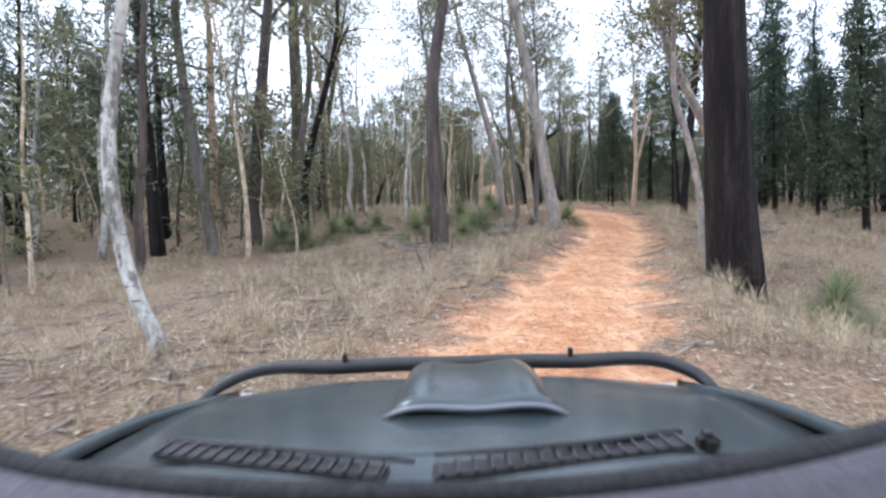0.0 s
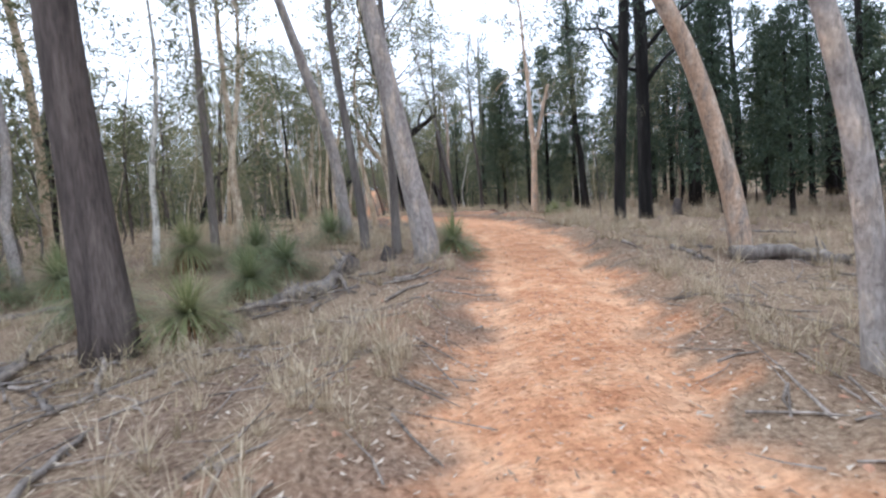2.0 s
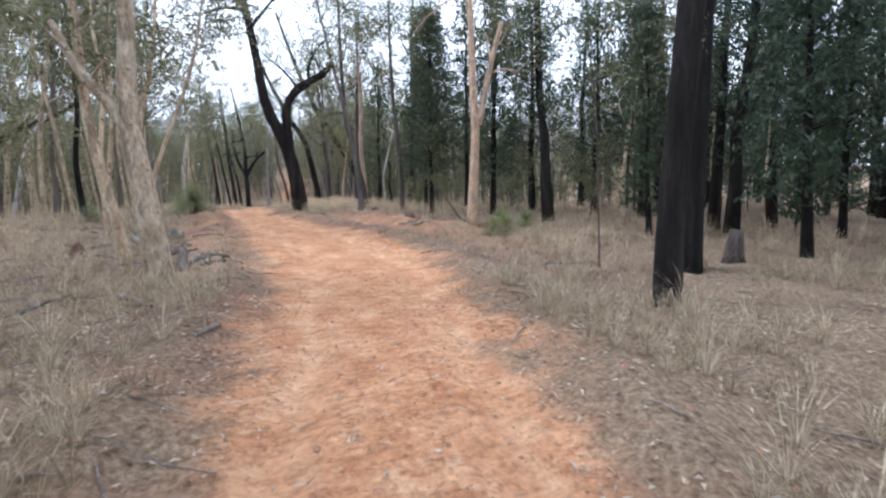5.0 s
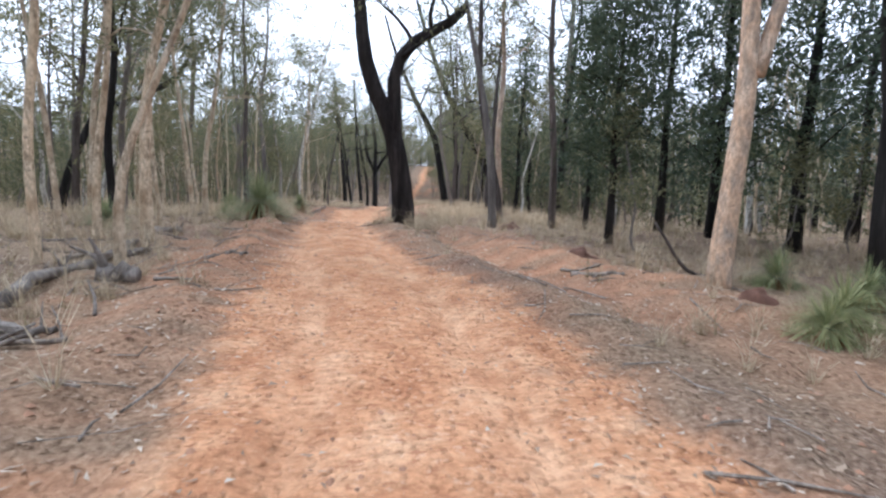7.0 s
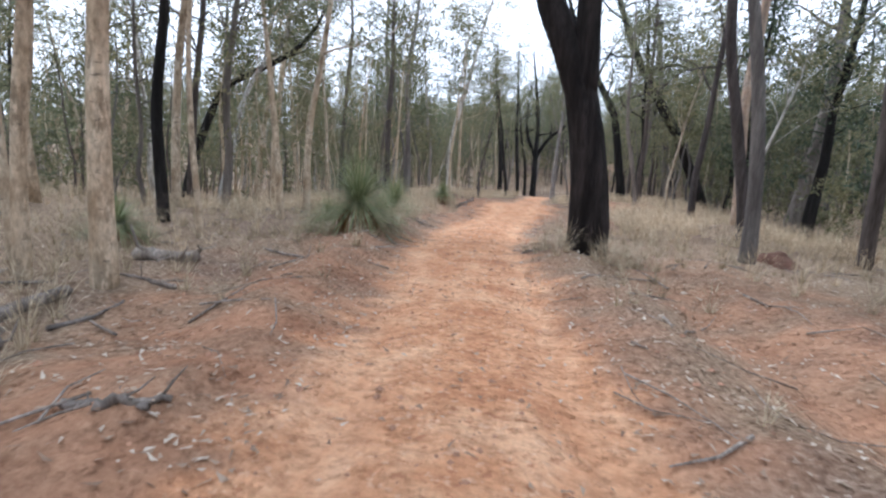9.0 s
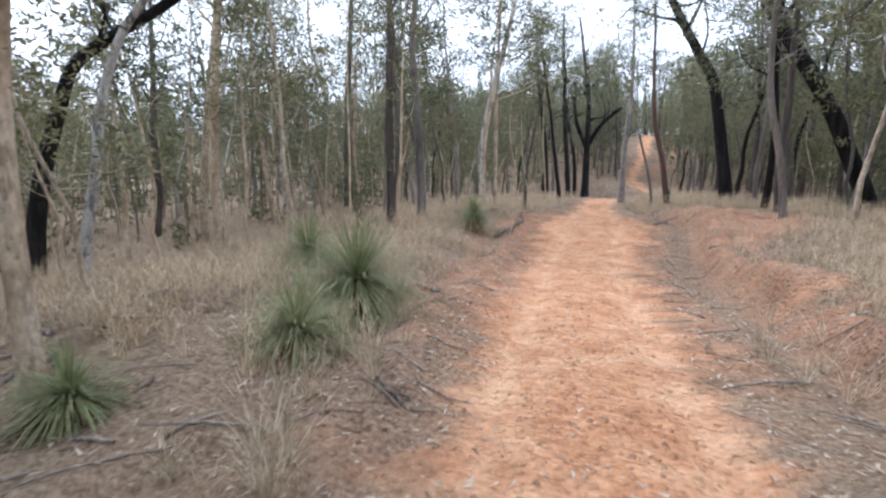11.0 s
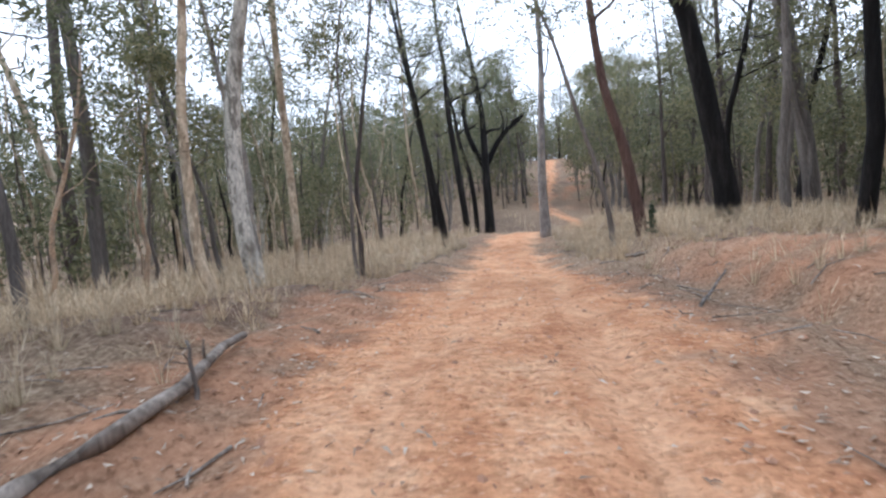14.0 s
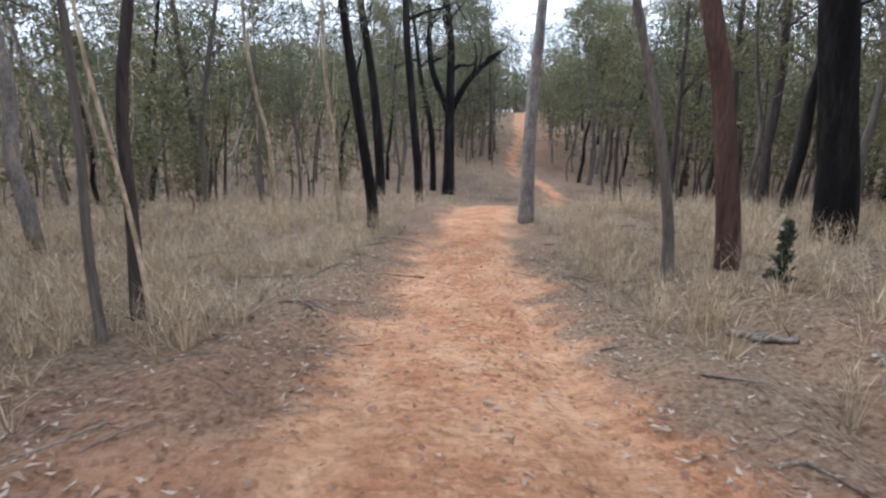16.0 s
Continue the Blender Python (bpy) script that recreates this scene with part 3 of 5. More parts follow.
gum_tree("smooth", 2.71, 22.89, 0.190, 0.121, ((-0.28, 0.04, 3.02), (-0.78, 0.12, 4.85), (-1.30, 0.20, 6.65),), 12.3, 111)
gum_tree("grey", 3.04, 19.91, 0.113, 0.071, ((-0.24, 0.04, 3.00), (-0.42, 0.07, 5.21),), 9.6, 112)
gum_tree("grey", 3.65, 19.15, 0.101, 0.064, ((0.02, -0.01, 1.35), (0.01, -0.00, 3.48), (0.03, -0.01, 4.60),), 9.1, 113)
gum_tree("black", -7.23, 28.38, 0.214, 0.129, ((0.37, -0.06, 4.61), (0.96, -0.15, 7.70),), 13.2, 114, sides=20)
gum_tree("black", -5.67, 19.52, 0.172, 0.111, ((0.13, -0.02, 2.23), (0.82, -0.13, 4.77), (1.19, -0.19, 6.00),), 11.7, 115)
gum_tree("grey", -6.74, 22.91, 0.173, 0.126, ((0.00, -0.00, 3.05), (0.57, -0.09, 7.09),), 11.7, 116)
gum_tree("grey", -0.62, 22.05, 0.103, 0.071, ((0.01, -0.00, 3.75), (-0.05, 0.01, 7.01),), 10.8, 117)
gum_tree("pale", -0.79, 26.31, 0.122, 0.081, ((0.03, -0.01, 4.37), (-0.02, 0.00, 6.70),), 10.4, 118)
gum_tree("iron", -6.84, 17.20, 0.243, 0.168, ((0.27, 0.00, 3.64), (0.69, 0.00, 7.34),), 14.2, 119, sides=20)
gum_tree("iron", -7.24, 24.05, 0.338, 0.260, ((0.08, 0.00, 5.22), (0.02, 0.00, 9.01),), 16.5, 120, sides=20)
gum_tree("pale", -6.25, 26.06, 0.141, 0.113, ((-0.06, -0.00, 5.56), (-0.42, -0.00, 8.22),), 12.3, 121)
gum_tree("salmon", -9.04, 19.03, 0.185, 0.123, ((0.02, 0.00, 4.24), (0.03, 0.00, 6.40),), 12.2, 122)
gum_tree("pale", 4.43, 24.67, 0.185, 0.105, ((-0.08, 0.01, 1.20), (-0.19, 0.02, 2.07), (-0.22, 0.02, 2.60), (-0.16, 0.03, 3.60),), 10.8, 123, forks=((((-0.2, 0.02, 2.15), (-0.42, 0.09, 2.55), (-0.8, 0.19, 3.05), (-1.1, 0.3, 3.7)), 0.09, 0.045),), sides=16)
gum_tree("pale", 3.82, 25.52, 0.10, 0.06, ((-0.16, 0.01, 1.20), (-0.32, 0.02, 2.30), (-0.36, 0.02, 3.30),), 8.3, 124, count=6)
gum_tree("salmon", 11.95, 30.45, 0.166, 0.087, ((0.11, -0.03, 3.09), (0.04, -0.01, 4.56), (0.01, -0.00, 6.00),), 11.5, 125, forks=((((0.21, -0.07, 3.01), (0.56, -0.18, 4.70), (0.89, -0.28, 5.99)), 0.110, 0.070),))
gum_tree("dark", 7.23, 37.00, 0.3, 0.158, ((-0.34, 0.03, 2.41), (-1.06, 0.10, 4.15), (-1.31, 0.12, 5.86),), 16.5, 126, forks=((((-0.3, 0.03, 2.15), (-0.29, 0.02, 2.7), (-0.23, 0.02, 4.33), (0.26, -0.02, 4.95), (0.99, -0.09, 5.31), (1.50, -0.13, 5.80)), 0.218, 0.117),), start=6.5, sides=20)
gum_tree("pale", 2.58, 32.92, 0.114, 0.062, ((0.0, -0.00, 1.67), (0.12, -0.03, 2.96), (0.45, -0.08, 4.22),), 9.6, 128)
gum_tree("pale", 2.29, 30.64, 0.064, 0.049, ((-0.04, 0.00, 1.64), (0.13, -0.01, 3.43),), 7.8, 129, count=6, per=54, leaf=0.11)
gum_tree("pale", 0.77, 33.39, 0.059, 0.044, ((-0.11, 0.01, 1.43), (-0.24, 0.02, 2.65),), 7.6, 130, count=6, per=54, leaf=0.11)
gum_tree("pale", -1.73, 38.57, 0.098, 0.068, ((0.10, -0.01, 2.93), (0.59, -0.05, 6.02),), 9.5, 131)
gum_tree("pale", 0.7, 58.3, 0.09, 0.06, ((-0.07, 0.01, 6.28), (-0.02, 0.00, 8.15),), 10.6, 132)
gum_tree("grey", 9.99, 38.4, 0.125, 0.07, ((-0.22, 0.02, 2.70), (-0.58, 0.05, 4.54), (-0.97, 0.09, 6.18),), 12.8, 133, sides=20)
gum_tree("grey", 15.91, 51.15, 0.304, 0.213, ((0.27, -0.02, 2.36), (0.47, -0.04, 5.26),), 16.4, 134, sides=20)
gum_tree("iron", 11.28, 23.52, 0.015, 0.01, ((-0.06, 0.02, 1.59), (-0.12, 0.04, 2.91),), 6.7, 135, count=6, per=54, leaf=0.11)
gum_tree("white", 20.53, 41.20, 0.113, 0.084, ((-0.25, 0.08, 3.58), (-0.92, 0.29, 6.08),), 9.6, 136)
gum_tree("white", 22.23, 42.77, 0.136, 0.091, ((-0.45, 0.14, 4.89), (-0.96, 0.31, 7.41),), 11.3, 137)
gum_tree("black", 20.85, 31.93, 0.132, 0.094, ((-0.01, 0.00, 3.05), (-0.10, 0.03, 5.56),), 10.2, 138, foliage=PINE_LEAF, label="tall cypress pine with straight charred black trunk", start=4.0, count=14, per=80)
gum_tree("black", -6.33, 44.07, 0.194, 0.091, ((0.26, 0.09, 1.78), (0.80, 0.27, 3.40), (1.21, 0.41, 4.34), (1.78, 0.60, 4.77), (2.62, 0.88, 5.25), (3.35, 1.13, 5.74),), 7.9, 139, start=4.4, per=45, count=6)
gum_tree("white", -4.99, 44.12, 0.117, 0.070, ((0.42, 0.14, 2.18), (0.72, 0.24, 3.72), (1.24, 0.42, 4.97), (1.78, 0.60, 5.64),), 9.7, 140)
gum_tree("pale", -7.47, 49.97, 0.138, 0.083, ((0.16, 0.06, 2.56), (0.60, 0.20, 5.91), (0.80, 0.27, 7.32),), 11.2, 141)
gum_tree("pale", -5.67, 48.71, 0.182, 0.124, ((-0.05, -0.02, 2.90), (0.10, 0.03, 4.74),), 12.1, 142)
gum_tree("pale", -6.95, 52.93, 0.106, 0.074, ((-0.25, -0.09, 2.37), (-0.44, -0.15, 5.18),), 9.3, 143)
gum_tree("pale", -9.67, 63.86, 0.15, 0.1, ((-0.55, -0.19, 3.78), (-1.34, -0.45, 7.16),), 14.5, 144, sides=20)
gum_tree("iron", -1.6, 52.1, 0.15, 0.11, ((-0.1, 0.02, 3.4), (-0.05, 0.07, 6.4),), 13.0, 145)
gum_tree("grey", -0.56, 52.2, 0.14, 0.1, ((-0.12, -0.05, 3.0), (-0.3, -0.1, 5.8),), 12.4, 146)
gum_tree("white", 0.63, 56.70, 0.16, 0.115, ((-0.13, -0.01, 0.77), (-0.21, -0.02, 2.01), (-0.14, -0.01, 3.16), (0.23, 0.02, 5.06),), 12.6, 147)
gum_tree("grey", -4.14, 58.59, 0.16, 0.12, ((0.06, 0.01, 3.08), (0.01, 0.00, 5.16), (-0.07, -0.01, 6.82),), 15.5, 148, sides=20)
gum_tree("iron", -9.40, 63.34, 0.19, 0.14, ((0.03, 0.01, 4.36), (0.28, 0.05, 8.91),), 16.4, 149, sides=20)
gum_tree("pale", -0.80, 50.71, 0.047, 0.038, ((0.09, 0.01, 1.48), (0.11, 0.02, 2.34),), 7.2, 150, count=6, per=54, leaf=0.11)
gum_tree("pale", -1.66, 49.36, 0.037, 0.026, ((-0.02, -0.00, 1.37), (-0.01, -0.00, 2.23),), 6.8, 151, count=6, per=54, leaf=0.11)
gum_tree("black", 4.06, 81.0, 0.34, 0.25, ((-0.06, -0.02, 4.37),), 15.0, 152, forks=((((-0.07, 0.79, 4.31), (-1.13, 0.62, 6.70), (-1.31, 0.59, 9.90)), 0.22, 0.12), (((-0.02, 0.85, 4.55), (0.89, 1.00, 6.19), (2.60, 1.26, 7.80)), 0.22, 0.12)), per=90, sides=20)
gum_tree("black", 3.0, 75.0, 0.19, 0.15, ((-0.35, -0.06, 4.15), (-0.65, -0.10, 7.30),), 13.5, 155)
gum_tree("black", 1.31, 75.0, 0.22, 0.15, ((-0.36, -0.05, 5.30), (-0.82, -0.13, 8.15),), 14.0, 156)
gum_tree("smooth", 6.30, 65.09, 0.176, 0.117, ((-0.03, -0.00, 1.74), (-0.00, -0.00, 3.04),), 11.8, 157)
gum_tree("redbark", 7.86, 59.68, 0.128, 0.093, ((-0.16, -0.01, 1.09), (-0.37, -0.01, 2.13), (-0.57, -0.02, 2.77),), 10.1, 158)
gum_tree("grey", 7.30, 59.87, 0.067, 0.048, ((-0.30, -0.01, 1.76), (-0.60, -0.02, 2.75),), 7.9, 159, count=6, per=54, leaf=0.11)
gum_tree("black", 10.59, 61.83, 0.266, 0.196, ((-0.37, -0.04, 2.28), (-0.77, -0.07, 4.31), (-1.07, -0.10, 5.46), (-1.56, -0.15, 6.25),), 15.1, 160, sides=20)
gum_tree("grey", 13.60, 63.65, 0.215, 0.176, ((-0.44, -0.07, 3.51), (-1.00, -0.16, 6.39),), 13.3, 161, sides=20)
gum_tree("grey", 10.28, 53.71, 0.107, 0.087, ((-0.25, -0.04, 1.65), (-0.72, -0.12, 3.55),), 9.3, 162)
gum_tree("black", 14.44, 58.51, 0.295, 0.239, ((-0.84, -0.14, 1.99), (-1.85, -0.30, 3.96), (-2.40, -0.39, 4.78),), 16.1, 163, sides=20)
gum_tree("black", 3.09, 63.79, 0.115, 0.079, ((-0.23, -0.01, 1.82), (-0.49, -0.02, 3.47), (-0.59, -0.02, 4.25),), 9.7, 164)
gum_tree("pale", 2.34, 64.03, 0.054, 0.038, ((-0.10, -0.00, 1.55), (-0.25, -0.01, 3.05),), 7.4, 165, count=6, per=54, leaf=0.11)
gum_tree("pale", 0.56, 65.13, 0.060, 0.042, ((-0.12, -0.00, 1.84), (-0.30, -0.01, 2.56),), 7.7, 166, count=6, per=54, leaf=0.11)
gum_tree("pale", -2.53, 73.17, 0.093, 0.062, ((0.58, 0.02, 2.53), (1.37, 0.05, 4.23),), 8.9, 167)
gum_tree("black", 3.15, 81.96, 0.18, 0.135, ((-0.30, -0.01, 3.97), (-0.82, -0.03, 6.07),), 13.0, 168)
gum_tree("iron", 2.04, 58.20, 0.060, 0.041, ((0.03, 0.00, 0.83), (0.03, 0.00, 1.76), (0.16, 0.01, 2.61),), 7.7, 169, count=6, per=54, leaf=0.11)
gum_tree("grey", 2.10, 57.69, 0.041, 0.028, ((-0.03, -0.00, 0.61), (-0.00, -0.00, 1.53), (-0.00, -0.00, 2.18),), 7.0, 170, count=6, per=54, leaf=0.11)
gum_tree("pale", 2.22, 58.10, 0.022, 0.016, ((-0.06, -0.00, 0.71), (-0.18, -0.01, 1.44), (-0.32, -0.01, 2.13),), 6.3, 171, count=6, per=54, leaf=0.11)
gum_tree("iron", 10.76, 40.99, 0.135, 0.1, ((-0.44, -0.07, 2.31), (-0.89, -0.14, 4.32),), 12.7, 172, sides=20)
gum_tree("iron", 12.13, 39.20, 0.12, 0.09, ((-0.10, -0.02, 2.65), (-0.34, -0.05, 5.09),), 11.6, 173)
gum_tree("pale", 3.21, 30.92, 0.081, 0.049, ((0.01, 0.00, 0.94), (0.18, 0.03, 1.77), (0.41, 0.06, 2.37),), 8.4, 174)
gum_tree("pale", 1.83, 32.73, 0.074, 0.049, ((0.03, 0.01, 1.24), (0.21, 0.03, 2.78),), 8.2, 175)
gum_tree("black", 0.19, 36.18, 0.101, 0.070, ((-0.09, -0.01, 1.84), (0.10, 0.02, 3.86),), 9.1, 176)
gum_tree("pale", 1.71, 35.23, 0.049, 0.035, ((-0.12, -0.02, 1.62), (-0.14, -0.02, 2.77),), 7.2, 177, count=6, per=54, leaf=0.11)
gum_tree("pale", 1.27, 38.03, 0.077, 0.053, ((-0.13, -0.02, 1.65), (-0.24, -0.04, 2.73),), 8.3, 178)
gum_tree("pale", 1.10, 39.37, 0.087, 0.060, ((0.04, 0.01, 2.15), (0.27, 0.04, 3.52),), 8.6, 179)
gum_tree("salmon", 11.05, 42.48, 0.119, 0.089, ((-0.22, -0.03, 3.12), (-0.12, -0.02, 5.06), (-0.13, -0.02, 5.78),), 9.8, 180)
gum_tree("pale", 1.17, 54.60, 0.071, 0.050, ((-0.11, -0.01, 0.29), (-0.18, -0.02, 1.18), (-0.17, -0.02, 2.37), (-0.02, -0.00, 3.65),), 8.1, 181)
for x, y, h, seed in ((-1.6, 90.0, 12.0, 190), (0.8, 86.5, 11.0, 191), (6.2, 93.0, 11.5, 192), (12.9, 85.5, 11.0, 193), (15.2, 91.0, 12.0, 194), (5.2, 99.0, 11.0, 195)):
    gum_tree("grey", x, y, 0.15, 0.11, ((0.15, 0.0, 2.0), (-0.2, 0.1, 4.5)), h, seed, start=4.2, count=16, per=120, leaf=0.16, label="dark-limbed eucalypt with a dense rounded olive crown")
cypress(12.06, 34.6, 0.1, 7.6, 2.05, 31, 0.2, "conical dark green cypress pine standing in dry grass", 900, 1.0, 0.14)
cypress(13.6, 40.0, 0.1, 7.4, 1.5, 32, 0.15)
cypress(14.6, 37.0, 0.13, 9.0, 1.9, 33, 0.15)

# ---- the forest on both sides: a few kinds, each built once and then repeated ----
taken = [(o.location.x, o.location.y) for o in scene.objects if o.parent is None and o.name.split(".")[0] in ("gum_tree", "cypress_pine")]
pick = np.random.RandomState(77)


def clear(x, y, gap, verge):
    d, w = across(x, y)
    if abs(float(d)) < float(w) + verge:
        return False
    if abs(float(d)) < 9 - 0.12 * y or (y < 11 and x > -13):
        return False
    if 60 < y < 92 and 1.5 < x < 11.5:
        return False
    return all((x - a) ** 2 + (y - b) ** 2 > gap * gap for a, b in taken)


def scatter(count, xr, yr, gap, verge, want=None):
    out = []
    for _ in range(count * 60):
        if len(out) >= count:
            break
        x, y = pick.uniform(*xr), pick.uniform(*yr)
        if clear(x, y, gap, verge) and (want is None or want(x, y)):
            taken.append((x, y))
            out.append((x, y))
    return out


def grove(places, makers, group, low=0.8, high=1.2):
    """Copies of the makers' trees at the places, turned and sized by chance."""
    kinds = []
    for i, (x, y) in enumerate(places):
        if i < len(makers):
            ob = makers[i](x, y)
            kinds.append(tagged(ob, group=group))
            continue
        src = kinds[pick.randint(len(kinds))]
        k = pick.uniform(low, high)
        m = pose(x, y, float(ground_height(x, y)) - 0.05, pick.uniform(-3, 3), pick.uniform(-3, 3), pick.uniform(0, 360))
        copy_thing(src, m @ Matrix.Diagonal((k, k, k, 1)))


def pale_maker(kind, r, h, lean, seed, **more):
    return lambda x, y: gum_tree(kind, x, y, r, r * 0.7, ((lean * 0.38, 0.08, h * 0.12), (lean * 0.3, -0.05, h * 0.25), (lean, -0.15, h * 0.42)), h, seed, **{**dict(per=36, leaf=0.18, sides=7, count=11, start=h * 0.36), **more})


left_of = lambda x, y: float(across(x, y)[0]) < 0
right_of = lambda x, y: float(across(x, y)[0]) > 0
ahead_of = lambda x, y: abs(x - 6) < 14 + 0.75 * (y + 4)
PALE = [pale_maker("pale", 0.07, 8.5, 0.5, 201), pale_maker("pale", 0.1, 11.0, -0.6, 202), pale_maker("white", 0.11, 11.5, 0.4, 203),
        pale_maker("pale", 0.05, 6.5, -0.4, 204), pale_maker("smooth", 0.12, 12.0, 0.7, 205)]
DARK = [pale_maker("grey", 0.11, 11.0, 0.4, 211, count=15), pale_maker("iron", 0.14, 13.0, -0.3, 212, count=15), pale_maker("black", 0.12, 11.0, 0.6, 213),
        pale_maker("grey", 0.07, 8.0, -0.5, 214), pale_maker("grey", 0.05, 5.5, 0.3, 215, count=8)]
PINE = [lambda x, y: cypress(x, y, 0.13, 10.0, 2.0, 221, 0.14), lambda x, y: cypress(x, y, 0.09, 7.0, 1.4, 222, 0.1),
        lambda x, y: cypress(x, y, 0.17, 12.5, 2.5, 223, 0.25)]
FAIR = [pale_maker("salmon", 0.08, 9.0, 0.5, 231), pale_maker("pale", 0.06, 8.0, -0.3, 232), pale_maker("white", 0.07, 9.0, 0.6, 233)]
SAPLING = [pale_maker("grey", 0.03, 3.6, 0.2, 241, start=0.7, name="sapling", per=28, leaf=0.14, count=7, label="thin leafy eucalypt sapling in the undergrowth"),
           pale_maker("pale", 0.035, 4.6, -0.3, 242, start=1.2, name="sapling", per=28, leaf=0.14, count=7, label="slim pale gum sapling with olive leaves"),
           pale_maker("grey", 0.025, 2.6, 0.3, 243, start=0.4, name="sapling", per=28, leaf=0.13, count=7, label="small bushy eucalypt sapling in dry grass")]
grove(scatter(112, (-34, 10), (6, 78), 1.5, 4.0, lambda x, y: left_of(x, y) and ahead_of(x, y)), PALE, "slender gums of the woodland", 0.7, 1.08)
grove(scatter(42, (-34, 10), (6, 82), 1.6, 4.5, lambda x, y: left_of(x, y) and ahead_of(x, y)), DARK, "dark eucalypts of the woodland")
grove(scatter(48, (9, 46), (8, 52), 1.6, 7.0, lambda x, y: right_of(x, y) and ahead_of(x, y)), PINE, "cypress pines of the woodland")
grove(scatter(40, (9, 46), (10, 60), 1.3, 4.5, lambda x, y: right_of(x, y) and ahead_of(x, y)), FAIR, "pale gums among the pines")
grove(scatter(66, (8, 50), (50, 95), 1.5, 3.2, right_of), DARK, "dark eucalypts up the slope")
grove(scatter(40, (-25, 30), (78, 112), 1.8, 2.6), DARK, "dark eucalypts on the far hill")
grove(scatter(18, (0, 20), (76, 114), 1.8, 1.5), DARK, "dark eucalypts beside the climb")
grove(scatter(26, (9, 26), (54, 84), 1.8, 3.6, right_of), DARK, "dark eucalypts above the dip")
grove(scatter(44, (10, 30), (55, 92), 1.2, 4.0, right_of), DARK, "leafy eucalypts right of the dip", 0.6, 1.0)
grove(scatter(30, (13, 32), (14, 36), 1.5, 6.2, right_of), PINE, "cypress pines behind the bend")
grove(scatter(15, (-16, -1), (50, 76), 1.5, 6.0, left_of), DARK, "dark eucalypts below the track", 0.6, 0.95)
grove(scatter(24, (-15, 0), (50, 76), 1.0, 5.0, left_of), FAIR, "pale gums below the track", 0.6, 0.9)
grove(scatter(13, (-20, -8.5), (11, 24), 1.5, 5.0), PINE, "cypress pines left of the bend")
grove(scatter(80, (-24, 6), (12, 84), 1.1, 4.5, lambda x, y: left_of(x, y) and ahead_of(x, y)), SAPLING, "saplings of the undergrowth")
grove(scatter(50, (8, 34), (24, 90), 1.1, 4.5, lambda x, y: right_of(x, y)), SAPLING, "saplings across the slope")
grove(scatter(18, (3, 24), (129, 150), 1.8, -5.0), DARK, "dark eucalypts at the top of the climb", 0.9, 1.3)
grove(scatter(9, (2, 18), (68, 98), 1.6, 1.1), DARK, "dark eucalypts over the climb", 1.05, 1.35)

# ---- distant woods, past counting ----
rng = np.random.RandomState(5)
verts, faces, crowns = [], [], []
done = 0
while done < 680:
    a, r = rng.uniform(-1.5, 1.7), rng.uniform(42, 190)
    x, y = 7 + r * math.sin(a), 42 + r * math.cos(a)
    if done > 430:
        x, y = rng.uniform(-26, 46), rng.uniform(92, 165)
    if abs(x - 6) > 20 + (y + 4) * 0.9 or abs(float(across(x, min(y, 159))[0])) < (1.9 if y < 133 else 0) or (abs(x) < 30 and y < 92):
        continue
    z, h = float(ground_height(x, y)), rng.uniform(5.5, 9.2)
    lean = rng.normal(0, 0.5, 2)
    tube(np.array([(x, y, z - 0.3), (x + lean[0] * 0.4, y, z + h * 0.4), (x + lean[0], y + lean[1], z + h * 0.95)]), np.array((0.16, 0.12, 0.04)) * h / 11, 5, verts, faces, rng)
    n = rng.randint(18, 26)
    crowns.append(np.stack([x + lean[0] * 0.7 + rng.normal(0, h * 0.13, n), y + rng.normal(0, h * 0.13, n), z + h * rng.uniform(0.14, 1.02, n) ** 0.85], 1))
    done += 1
woods = tagged(new("distant_woods", mesh_of("distant_woods", verts, faces, BARK["smooth"])), "distant grey-green woodland beyond the track", "trees", kind="stuff")
part("foliage", pieces_mesh("foliage", leaves(np.concatenate(crowns), rng, 0.48, 12, 0.6), GUM_LEAF), woods)


